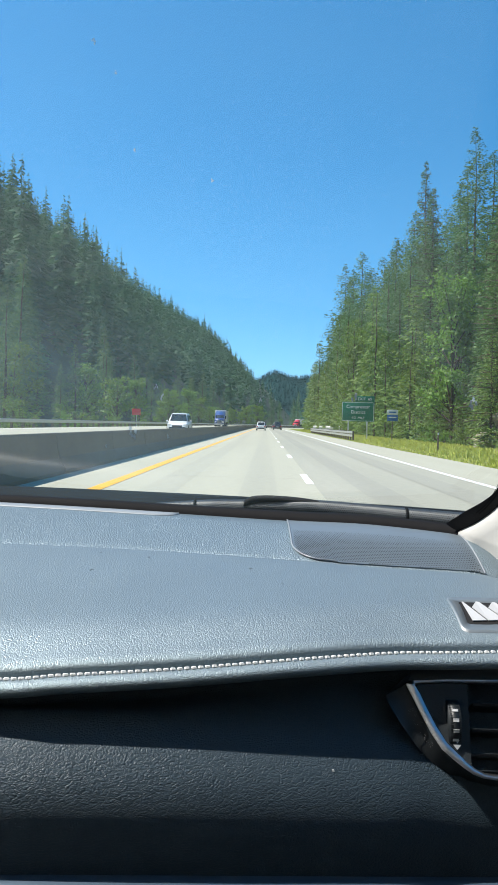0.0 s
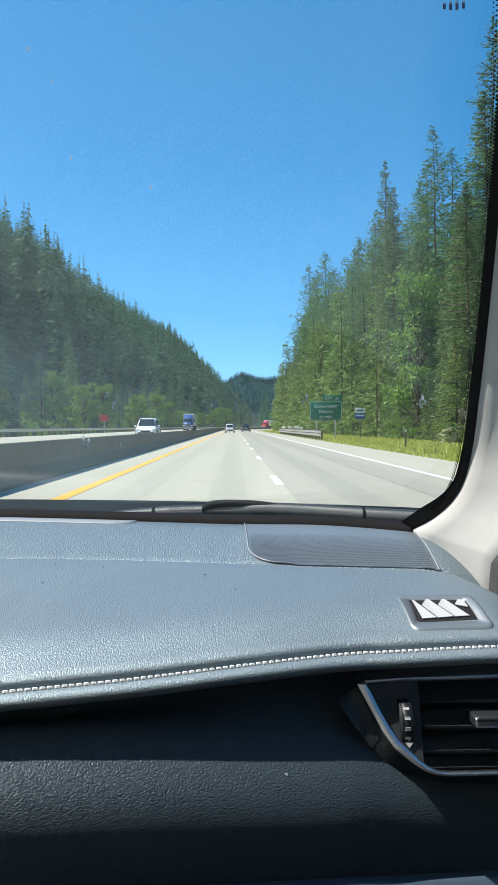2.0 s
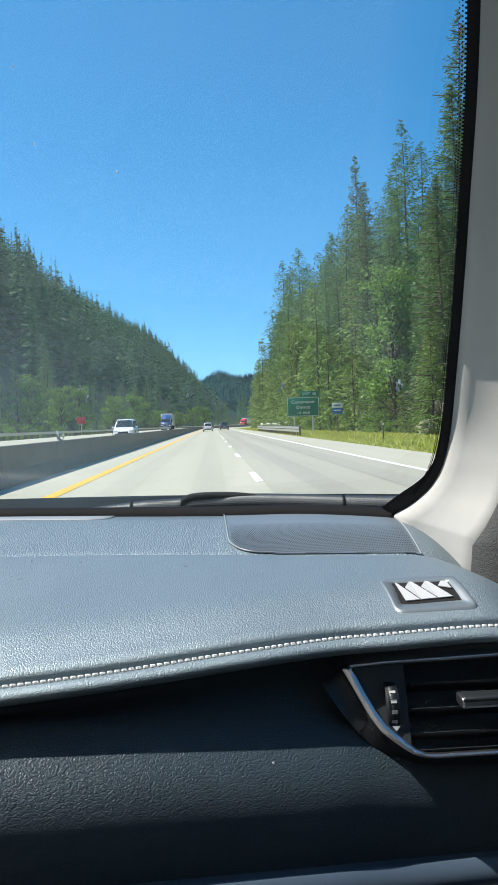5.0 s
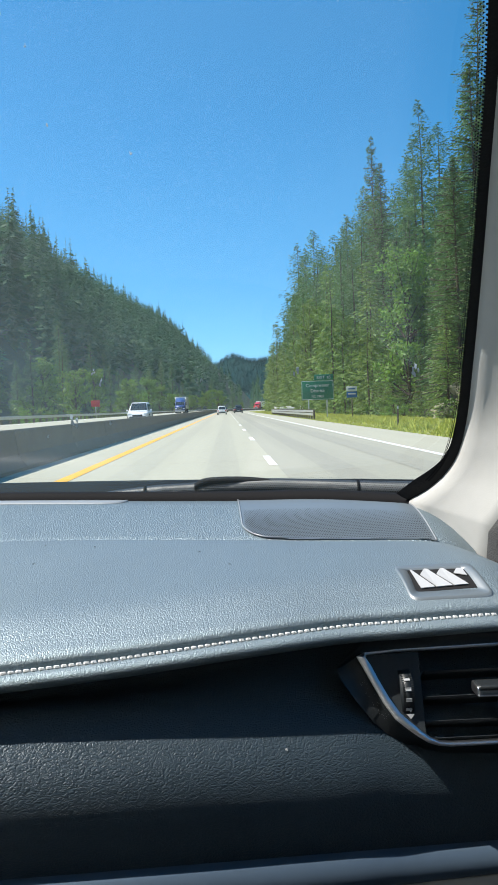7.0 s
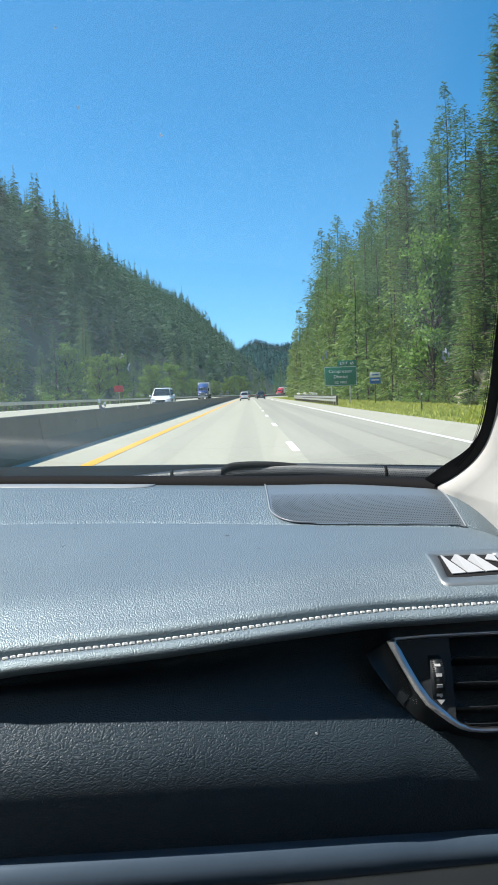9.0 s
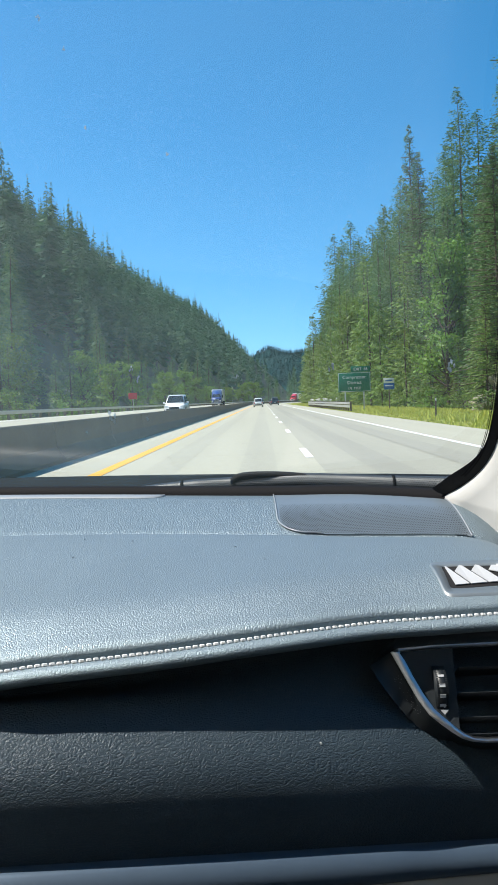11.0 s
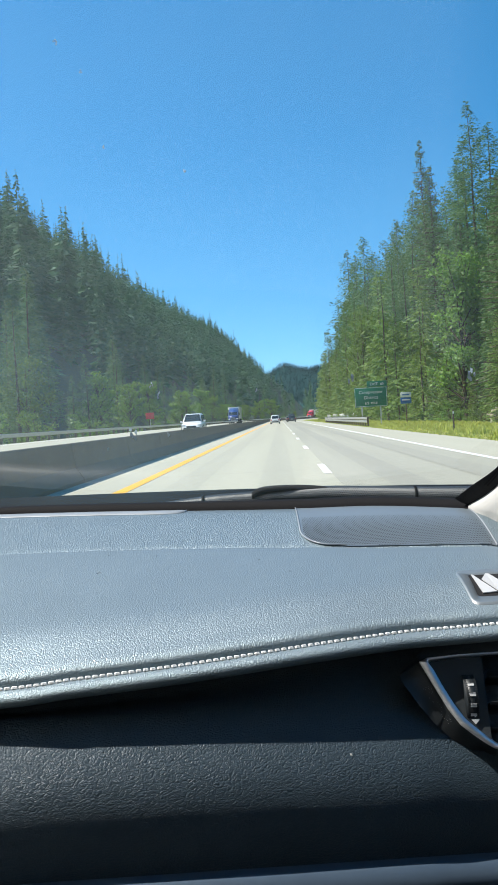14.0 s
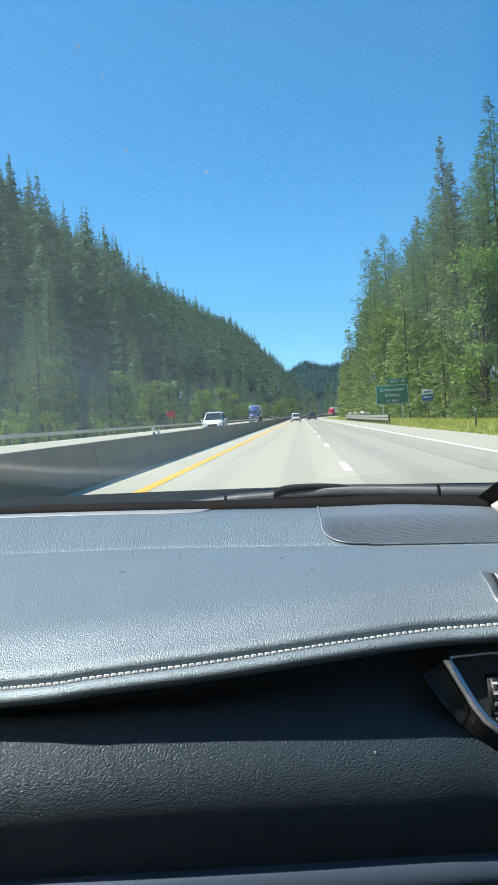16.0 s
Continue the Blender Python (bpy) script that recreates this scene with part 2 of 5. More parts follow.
# ---- building helpers ----
def part(name, bm, mat, parent=None, label="", smooth=True):
    """One mesh object from a bmesh, under a thing or a part."""
    me = bpy.data.meshes.new(name)
    bmesh.ops.recalc_face_normals(bm, faces=bm.faces)
    bm.to_mesh(me)
    bm.free()
    return mesh_part(name, me, mat, parent, label, smooth)


def mesh_part(name, me, mat, parent=None, label="", smooth=True):
    me.materials.append(mat)
    if smooth:
        me.shade_smooth()
    ob = new(name, me)
    if parent is not None:
        ob.parent = parent
        ob.matrix_parent_inverse = Matrix.Identity(4)
    if label:
        tagged(ob, label)
    return ob


def box(bm, lo, hi, bevel=0.0, m=None):
    r = bmesh.ops.create_cube(bm, size=1.0)
    vs = r["verts"]
    c, s = (Vector(lo) + Vector(hi)) / 2, Vector(hi) - Vector(lo)
    for v in vs:
        v.co = Vector((v.co.x * s.x, v.co.y * s.y, v.co.z * s.z)) + c
        if m is not None:
            v.co = m @ v.co
    if bevel:
        es = list({e for v in vs for e in v.link_edges})
        bmesh.ops.bevel(bm, geom=es, offset=bevel, segments=2, affect="EDGES", profile=0.6)
    return vs


def tube(bm, a, b, ra, rb=None, n=10, caps=True):
    a, b = Vector(a), Vector(b)
    rb = ra if rb is None else rb
    q = (b - a).to_track_quat("Z", "Y").to_matrix()
    rings = []
    for p, r in ((a, ra), (b, rb)):
        rings.append([bm.verts.new(p + q @ Vector((r * math.cos(2 * math.pi * i / n), r * math.sin(2 * math.pi * i / n), 0))) for i in range(n)])
    for i in range(n):
        bm.faces.new((rings[0][i], rings[0][(i + 1) % n], rings[1][(i + 1) % n], rings[1][i]))
    if caps:
        bm.faces.new(rings[0][::-1])
        bm.faces.new(rings[1])


def grid(bm, rows, close=False):
    """A sheet through rows of points; close joins the last point of each row to its first."""
    vs = [[bm.verts.new(p) for p in r] for r in rows]
    for a, b in zip(vs, vs[1:]):
        k = len(a)
        for i in range(k if close else k - 1):
            j = (i + 1) % k
            bm.faces.new((a[i], a[j], b[j], b[i]))
    return vs


def slab(bm, outline, depth):
    """A flat outline made thick by the vector depth."""
    d = Vector(depth)
    a = [bm.verts.new(p) for p in outline]
    b = [bm.verts.new(Vector(p) + d) for p in outline]
    k = len(a)
    bm.faces.new(a)
    bm.faces.new(b[::-1])
    for i in range(k):
        bm.faces.new((a[i], b[i], b[(i + 1) % k], a[(i + 1) % k]))


def spline(points, steps):
    """A smooth line (Catmull-Rom) through the points."""
    p = [Vector(q) for q in points]
    p = [2 * p[0] - p[1]] + p + [2 * p[-1] - p[-2]]
    out = []
    for i in range(1, len(p) - 2):
        for k in range(steps):
            t = k / steps
            a, b, c, d = p[i - 1:i + 3]
            out.append(0.5 * (2 * b + (c - a) * t + (2 * a - 5 * b + 4 * c - d) * t * t + (3 * b - a - 3 * c + d) * t ** 3))
    out.append(p[-2])
    return out


def ramp(table, x):
    xs, ys = zip(*table)
    return float(np.interp(x, xs, ys))


def smooth_ramp(table):
    """A smooth curve through (x, y) pairs, as a function."""
    line = [(p.x, p.y) for p in spline([(a, b, 0) for a, b in table], 12)]
    return lambda x: ramp(line, x)


# ---- the road's line: straight ahead, then a bend to the right ----
BEND, RADIUS, ROAD_END = 262.0, 430.0, 540.0


def on_road(s, side, z=0.0):
    """A point s metres along the road and side metres to the right of the phone's line."""
    if s <= BEND:
        return Vector((side, s, z))
    a = (s - BEND) / RADIUS
    return Vector((RADIUS - (RADIUS - side) * math.cos(a), BEND + (RADIUS - side) * math.sin(a), z))


def road_turn(s):
    return 0.0 if s <= BEND else -math.degrees((s - BEND) / RADIUS)


def stations(a, b, step):
    k = max(1, int(math.ceil((b - a) / step)))
    return [a + (b - a) * i / k for i in range(k + 1)]


def ribbon(name, a, b, edges, mat, parent=None, label="", step=8.0):
    """A strip of road surface between stations a and b; edges: (side, height) pairs from side to side."""
    bm = bmesh.new()
    grid(bm, [[on_road(s, x, z) for x, z in edges] for s in stations(a, b, step)])
    return part(name, bm, mat, parent, label)


# ---- ground, hills ----
def shift(y):
    return max(0.0, y - 400.0) ** 2 / 30000.0


def rough(x, y, size, amount):
    return amount * noise.noise(Vector((x / size, y / size, 3.7)))


def left_hill(x, y):
    d = shift(y) - x - 34 + rough(x, y, 90, 9)
    top = 70 + 0.08 * max(y, 0) + rough(x, y, 210, 16)
    return max(-0.6, min(d, top + 0.12 * max(0.0, d - top)))


def right_hill(x, y):
    edge = 19 + 0.0014 * max(0.0, min(y, 540) - 240) ** 2 + max(0.0, y - 540) * 0.02
    d = (x - edge) * min(0.72, 0.42 + 0.0014 * max(0.0, y - 80)) + rough(x, y, 70, 4) * min(1.0, max(0.0, x - edge) / 12)
    top = 62 + rough(x, y, 160, 12) if y < 480 else 120 + rough(x, y, 200, 18)
    return max(-0.6, min(d, top))


def far_hill(x, y):
    u, w = (x - 60) / 360.0, x / 2200.0
    knoll = 26 * math.exp(-((x - 30) / 48.0) ** 2) + 45 / (1 + math.exp((150 - x) / 32.0))
    return -5 + (92 * math.exp(-u * u) + 88 * math.exp(-w * w) + knoll) * math.exp(-((y - 3300) / 520.0) ** 2) + rough(x, y, 260, 22)


def terrain(name, fn, x0, x1, y0, y1, nx, ny, label, mat=FOREST_FLOOR):
    bm = bmesh.new()
    rows = []
    for j in range(ny + 1):
        y = y0 + (y1 - y0) * (j / ny) ** 1.6
        rows.append([(x0 + (x1 - x0) * i / nx, y, fn(x0 + (x1 - x0) * i / nx, y)) for i in range(nx + 1)])
    grid(bm, rows)
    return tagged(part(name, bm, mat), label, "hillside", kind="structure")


bm = bmesh.new()
grid(bm, [[(x, y, -0.30) for x in (-4500, -600, -80, -16, 8, 30, 120, 600, 4500)] for y in (-600, -60, 40, 200, 500, 1200, 2600, 4600)])
tagged(part("ground", bm, EARTH), "flat valley floor of dry grass and soil", "ground", kind="structure")
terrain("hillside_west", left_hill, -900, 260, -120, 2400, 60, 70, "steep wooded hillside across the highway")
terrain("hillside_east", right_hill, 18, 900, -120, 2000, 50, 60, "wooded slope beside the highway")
terrain("hillside_far", far_hill, -1900, 2200, 2500, 4200, 160, 24, "distant wooded ridge at the valley's end", HAZE_NEEDLE)

# ---- road surface and markings ----
road = tagged(new("road"), "pale worn concrete highway with painted lane lines", "road", kind="structure")
ribbon("left_shoulder", -30, ROAD_END, [(-4.05, 0.012), (-2.95, 0.003)], CONCRETE, road)
ribbon("left_lane", -30, ROAD_END, [(-2.95, 0.003), (-1.6, 0.0), (-0.3, 0.0), (0.92, 0.0)], CONCRETE, road)
ribbon("right_lane", -30, ROAD_END, [(0.92, 0.0), (2.4, 0.0), (4.6, -0.01)], ASPHALT, road)
ribbon("right_shoulder", -30, ROAD_END, [(4.6, -0.01), (6.2, -0.05), (7.3, -0.10)], CONCRETE, road)
ribbon("shoulder_edge", -30, ROAD_END, [(7.3, -0.10), (7.9, -0.24), (9.0, -0.29)], EARTH, road)
ribbon("yellow_edge_line", -30, ROAD_END, [(-2.86, 0.009), (-2.63, 0.009)], YELLOW, road, "yellow painted edge line")
ribbon("white_edge_line", -30, ROAD_END, [(4.38, -0.003), (4.54, -0.003)], WHITE, road, "white painted edge line")
for k in range(-2, 26):
    s = 15.4 + 12.2 * k
    ribbon("lane_dash", s, s + 3.05, [(0.78, 0.006), (0.93, 0.006)], WHITE, road, "white painted lane dash", 1.6)
WORN = material("tyre_worn_concrete", (0.36, 0.347, 0.275), 0.8, vary=0.2, scale=0.6, bump=0.3, bump_scale=30, streak=True)
WORN_DARK = material("tyre_worn_asphalt", (0.29, 0.28, 0.23), 0.8, vary=0.22, scale=0.6, bump=0.3, bump_scale=30, streak=True)
for x0, x1, mat in ((-2.05, -1.45, WORN), (-0.42, 0.2, WORN), (1.65, 2.25, WORN_DARK), (3.1, 3.75, WORN_DARK)):
    ribbon("wheel_track", -30, ROAD_END, [(x0, 0.0022), (x1, 0.0022)], mat, road, "faint darker wheel track")
seam = bmesh.new()
for s in stations(-6, 200, 4.6):
    x0, x1 = -2.6, 0.75
    grid(seam, [[(x0, s, 0.0035), (x1, s, 0.0035)], [(x0, s + 0.018, 0.0035), (x1, s + 0.018, 0.0035)]])
part("slab_joints", seam, material("joint_sealant", (0.2, 0.19, 0.175), 0.8, vary=0.2, scale=2), road)
far_road = tagged(new("opposite_road"), "pale concrete lanes for the traffic coming the other way", "road", kind="structure")
ribbon("lanes", -30, ROAD_END + 20, [(-14.9, 0.55), (-10, 0.36), (-4.72, 0.12)], CONCRETE, far_road)
ribbon("verge", -30, ROAD_END + 20, [(-30, -0.28), (-18, 0.28), (-14.9, 0.54)], EARTH, far_road)
ribbon("white_edge_line", -30, ROAD_END, [(-14.25, 0.532), (-14.1, 0.526)], WHITE, far_road)

# ---- median barrier, segment by segment ----
PROFILE = [(-0.30, 0.0), (-0.30, 0.08), (-0.14, 0.33), (-0.08, 0.80), (-0.06, 0.83), (0.06, 0.83), (0.08, 0.80), (0.14, 0.33), (0.30, 0.08), (0.30, 0.0)]
SEG = 6.0
bm = bmesh.new()
ends = grid(bm, [[(x, y, z) for x, z in PROFILE] for y in (-SEG / 2 + 0.02, 0, SEG / 2 - 0.02)], close=True)
bm.faces.new(ends[0])
bm.faces.new(ends[-1][::-1])
bmesh.ops.recalc_face_normals(bm, faces=bm.faces)
seg_mesh = bpy.data.meshes.new("barrier_segment")
bm.to_mesh(seg_mesh)
bm.free()
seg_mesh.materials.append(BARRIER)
barrier = tagged(new("median_barrier"), "weathered concrete median barrier between the roadways, darkened for its shaded face", "barrier", kind="structure")
for k in range(-3, int(ROAD_END / SEG)):
    s = k * SEG + 1.5
    p = on_road(s, -4.36)
    ob = new("barrier_segment", seg_mesh)
    ob.parent = barrier
    ob.matrix_basis = pose(p.x, p.y, 0.0, 0, 0, road_turn(s))


# ---- guard rails ----
def guard_rail(name, a, b, side, base, label, rails=1, post_mat=WOODPOST):
    top = new(name)
    wave = [(0.00, 0.0), (0.05, 0.04), (0.0, 0.08), (-0.01, 0.115), (0.0, 0.15), (0.05, 0.19), (0.0, 0.23), (-0.02, 0.23), (0.03, 0.19), (-0.03, 0.115), (0.03, 0.04), (-0.02, 0.0)]
    for r in range(rails):
        bm = bmesh.new()
        grid(bm, [[on_road(s, side - math.copysign(x, side), base + 0.42 + 0.30 * r + z) for x, z in wave] for s in stations(a, b, 6)], close=True)
        part("rail", bm, STEEL, top, "galvanised corrugated steel rail")
    bm = bmesh.new()
    box(bm, (-0.08, -0.08, 0), (0.08, 0.08, 0.45 + 0.30 * rails), 0.01)
    first = None
    for s in stations(a + 0.5, b - 0.5, 2.4):
        p = on_road(s, side + math.copysign(0.13, side))
        if first is None:
            first = part("post", bm, post_mat, top, "", False)
            ob = first
        else:
            ob = new("post", first.data)
            ob.parent = top
        ob.matrix_basis = pose(p.x, p.y, base - 0.04, 0, 0, road_turn(s))
    return tagged(top, label, "guard rail")


guard_rail("guard_rail", 78, 150, 8.3, -0.26, "galvanised steel guard rail on timber posts beside the shoulder", 2)
guard_rail("guard_rail", -20, 420, -15.6, 0.45, "weathered steel guard rail beyond the opposite lanes", 1)


# ---- trees ----
def quads_mesh(name, centre, along, across):
    """One mesh of loose leaf-shaped diamonds."""
    k = len(centre)
    v = np.empty((k, 4, 3))
    v[:, 0] = centre - along * 0.5
    v[:, 1] = centre + across * 0.5
    v[:, 2] = centre + along * 0.5
    v[:, 3] = centre - across * 0.5
    me = bpy.data.meshes.new(name)
    me.vertices.add(4 * k)
    me.vertices.foreach_set("co", v.astype(np.float32).ravel())
    me.loops.add(4 * k)
    me.loops.foreach_set("vertex_index", np.arange(4 * k, dtype=np.int32))
    me.polygons.add(k)
    me.polygons.foreach_set("loop_start", np.arange(0, 4 * k, 4, dtype=np.int32))
    me.update(calc_edges=True)
    me.validate()
    return me


def unit(v):
    return v / np.maximum(1e-9, np.linalg.norm(v, axis=-1, keepdims=True))


def trunk_mesh(h, r, rnd):
    bm = bmesh.new()
    pts = [Vector((rnd.uniform(-0.02, 0.02) * k, rnd.uniform(-0.02, 0.02) * k, h * k / 6)) for k in range(7)]
    pts[0] = Vector((0, 0, -0.8))
    grid(bm, [[p + Vector((math.cos(a), math.sin(a), 0)) * r * (1 - k / 6.3) for a in [2 * math.pi * i / 8 for i in range(8)]] for k, p in enumerate(pts)], close=True)
    return bm


def boughs(limbs, parent):
    """The bare limbs inside a crown, too many and thin to count."""
    bm = bmesh.new()
    for a, b, ra in limbs:
        tube(bm, a, b, ra, ra * 0.35, 4, False)
    tagged(part("boughs", bm, BARK, parent), kind="stuff")


def conifer(seed, h, radius, clear, density, droop, tufts, small, step=1.0, mat=NEEDLE):
    """A fir or pine: whorls of boughs down the trunk, each a spray of needle tufts."""
    rnd, gen = random.Random(seed), np.random.default_rng(seed)
    top = new("conifer")
    limbs, cen, alo, acr = [], [], [], []
    z = h * clear
    while z < h - 0.3:
        f = (z - h * clear) / (h * (1 - clear))
        reach = radius * (1 - f) ** 0.78 * min(1.0, 0.6 + 2.2 * f) + 0.14
        for b in range(rnd.randint(4, 7)):
            if rnd.random() > density:
                continue
            a, L = rnd.uniform(0, 2 * math.pi), reach * rnd.uniform(0.55, 1.15)
            d = np.array([math.cos(a), math.sin(a), 0.0])
            rise = (0.35 * f - droop * (1 - f)) + rnd.uniform(-0.12, 0.12)
            tip = np.array([0, 0, z]) + d * L + np.array([0, 0, rise * L])
            limbs.append(((0, 0, z), tuple(tip), 0.05 + 0.012 * L))
            n = int((L + 0.85) * tufts)
            t = gen.uniform(0.1, 1.0, n) ** 0.8
            c = np.array([0, 0, z]) + d * (L * t)[:, None]
            c[:, 2] += rise * L * t + gen.normal(-0.15, 0.38, n) * min(1.0, L / 2)
            sidew = np.array([-d[1], d[0], 0.0])
            c += sidew * (gen.normal(0, 0.16, n) * L * (0.4 + t * 0.4))[:, None]
            size = small * gen.uniform(0.6, 1.3, n) * (0.42 + 0.58 * (1 - f))
            dirn = unit(d + sidew * gen.normal(0, 0.55, n)[:, None] + np.array([0, 0, 1.0]) * gen.normal(-0.3, 0.3, n)[:, None])
            nor = unit(gen.normal(0, 0.8, (n, 3)) + np.array([0, 0, 0.6]))
            cen.append(c)
            alo.append(dirn * size[:, None])
            acr.append(unit(np.cross(dirn, nor)) * (size * 0.28)[:, None])
        z += rnd.uniform(0.28, 0.5) * (1.25 - 0.5 * f) * step
    part("trunk", trunk_mesh(h * 0.97, 0.008 * h + 0.04, rnd), BARK, top, "", True)
    if tufts > 9:
        boughs(limbs[::2], top)
    mesh_part("crown", quads_mesh("crown", np.vstack(cen), np.vstack(alo), np.vstack(acr)), mat, top, "", False)
    return top


def broadleaf(seed, h, width, leaves, shrub=False, big=1.0):
    """A poplar-like tree or shrub: rising limbs with clumps of leaves round them."""
    rnd, gen = random.Random(seed), np.random.default_rng(seed)
    top = new("leafy_shrub" if shrub else "broadleaf_tree")
    limbs, clumps = [], []
    for b in range(14 if shrub else 34):
        z0 = h * (0.03 if shrub else rnd.uniform(0.12, 0.8))
        a = rnd.uniform(0, 2 * math.pi)
        f = z0 / h
        out = width * rnd.uniform(0.3, 0.95) * (1 - 0.55 * f)
        tip = (math.cos(a) * out, math.sin(a) * out, min(h * 0.99, z0 + rnd.uniform(0.1, 0.4 if not shrub else 0.9) * h))
        limbs.append(((0, 0, z0), tip, 0.02 * h * (1 - f) * 0.4 + 0.02))
        for k in range(3):
            u = rnd.uniform(0.45, 1.05)
            clumps.append([tip[0] * u + rnd.gauss(0, 0.05 * h * 0.5), tip[1] * u + rnd.gauss(0, 0.05 * h * 0.5), z0 + (tip[2] - z0) * u, rnd.uniform(0.045, 0.085) * h * (1.6 if shrub else 1)])
    clumps = np.array(clumps)
    pick = gen.integers(0, len(clumps), leaves)
    d = unit(gen.normal(0, 1, (leaves, 3))) * (gen.uniform(0, 1, leaves) ** 0.45)[:, None]
    c = clumps[pick, :3] + d * clumps[pick, 3:4] * np.array([1, 1, 0.8])
    c[:, 2] = np.maximum(c[:, 2], 0.05)
    size = gen.uniform(0.17, 0.38, leaves) * (0.62 if shrub else big)
    along = unit(gen.normal(0, 1, (leaves, 3)) + d * 0.4)
    nor = unit(gen.normal(0, 0.7, (leaves, 3)) + d + np.array([0, 0, 0.6]))
    part("trunk", trunk_mesh(h * (0.5 if shrub else 0.92), 0.011 * h + 0.03, rnd), BARK, top, "", True)
    boughs(limbs, top)
    mesh_part("crown", quads_mesh("crown", c, along * size[:, None], unit(np.cross(along, nor)) * (size * 0.75)[:, None]), LEAF, top, "", False)
    return top


def spiky_woods(name, places, mat, seed, label):
    """Many far conifers in one mesh: whorls of thin drooping boughs round each stem."""
    gen = np.random.default_rng(seed)
    cen, alo, acr = [], [], []
    for x, y, z, h, tiers, ring in places:
        r = h * gen.uniform(0.15, 0.24)
        n = tiers * ring
        f = np.repeat((np.arange(tiers) + 0.35) / (tiers + 0.3), ring) + gen.normal(0, 0.35 / tiers, n)
        f = np.clip(f, 0.03, 0.99)
        a = gen.uniform(0, 2 * math.pi, n)
        rr = r * (1.0 - f) ** 0.8 * gen.uniform(0.55, 1.2, n) + 0.10
        d = np.stack([np.cos(a), np.sin(a), gen.normal(-0.3, 0.22, n)], 1)
        c = np.array([x, y, z]) + d * (rr * 0.5)[:, None]
        c[:, 2] += f * h
        cen.append(c)
        alo.append(unit(d) * (rr * 1.1)[:, None])
        side = np.stack([-np.sin(a), np.cos(a), gen.normal(0.0, 0.6, n)], 1)
        acr.append(unit(side) * np.maximum(rr * 4.2 / ring, h * 0.16 / ring)[:, None])
        cen.append(np.array([[x, y, z + h * 0.49]] * 2))
        alo.append(np.array([[0, 0, h], [0, 0, h]]))
        acr.append(np.array([[h * 0.014, 0, 0], [0, h * 0.014, 0]]))
    me = quads_mesh(name, np.vstack(cen), np.vstack(alo), np.vstack(acr))
    return tagged(mesh_part(name, me, mat, None, "", False), label, "trees", kind="stuff")


rnd = random.Random(11)
SHAPES = [(21, 30, 4.7, 0.04, 0.95, 0.5), (22, 27, 4.2, 0.04, 0.97, 0.42), (23, 32, 4.3, 0.10, 0.88, 0.3), (24, 23, 3.9, 0.03, 0.97, 0.5), (25, 34, 3.8, 0.30, 0.7, 0.15)]
FIR = [conifer(*p, 16.0, 0.46) for p in SHAPES]
MID_FIR = [conifer(*p, 10.0, 0.6, 1.0) for p in SHAPES]
FAR_FIR = [conifer(*p, 6.4, 0.66, 1.3) for p in SHAPES]
BACK_FIR = [conifer(p[0] + 30, p[1], p[2] * 1.15, 0.36, 0.97, p[5], 6.4, 0.7, 1.35) for p in SHAPES]
YOUNG_FIR = [conifer(26, 12, 2.7, 0.02, 0.95, 0.3, 13.0, 0.42, 1.0, YOUNG), conifer(27, 9, 2.3, 0.02, 0.95, 0.35, 13.0, 0.38, 1.0, YOUNG)]
FAR_YOUNG = [conifer(28, 12, 2.8, 0.02, 0.95, 0.3, 5.5, 0.7, 1.3, YOUNG), conifer(29, 9, 2.4, 0.02, 0.95, 0.35, 5.5, 0.66, 1.3, YOUNG)]
YOUNG_ALL = YOUNG_FIR + FAR_YOUNG
VFAR_FIR = [conifer(*p, 5.0, 0.82, 1.55) for p in SHAPES]
FIR_LABEL = ["tall dense dark green fir at the forest edge", "full dark green fir with drooping boughs", "tall open green pine with a ragged crown", "young dense green fir in the roadside woods", "very tall thin pine with a bare lower trunk"]
POPLAR = [broadleaf(31, 19, 4.6, 8000), broadleaf(32, 14, 4.2, 6500)]
FAR_POPLAR = [broadleaf(33, 18, 5.0, 3000, False, 1.7), broadleaf(34, 13, 4.8, 2600, False, 1.6)]
SHRUB = [broadleaf(41, 4.2, 2.1, 1500, True), broadleaf(42, 3.0, 1.9, 1200, True)]
LABELS = dict(zip(FIR + MID_FIR + FAR_FIR + VFAR_FIR + BACK_FIR + POPLAR + FAR_POPLAR + SHRUB, FIR_LABEL * 5 + ["tall light green poplar with rising limbs", "light green leafy tree with a broad crown"] * 2 + ["bright green leafy shrub at the forest edge"] * 2))
LABELS.update({t: "young light green pine in front of the taller forest" for t in YOUNG_ALL})
GROUPS = {**{t: "conifers along the highway" for t in FIR + MID_FIR + FAR_FIR + VFAR_FIR + BACK_FIR}, **{t: "leafy trees along the highway" for t in POPLAR + FAR_POPLAR}, **{t: "shrubs along the highway" for t in SHRUB}}
GROUPS.update({t: "conifers along the highway" for t in YOUNG_ALL})
used = set()


def plant(kind, x, y, z, size=1.0, wide=1.1):
    m = pose(x, y, z, rnd.uniform(-1.5, 1.5), rnd.uniform(-1.5, 1.5), rnd.uniform(0, 360)) @ Matrix.Diagonal((wide * size * rnd.uniform(0.85, 1.15), wide * size * rnd.uniform(0.85, 1.15), size, 1))
    if kind in used:
        ob = copy_thing(kind, m)
    else:
        used.add(kind)
        ob = kind
        ob.matrix_basis = m
        tagged(ob, LABELS[kind], "shrub" if kind in SHRUB else "tree", GROUPS[kind])
    return ob


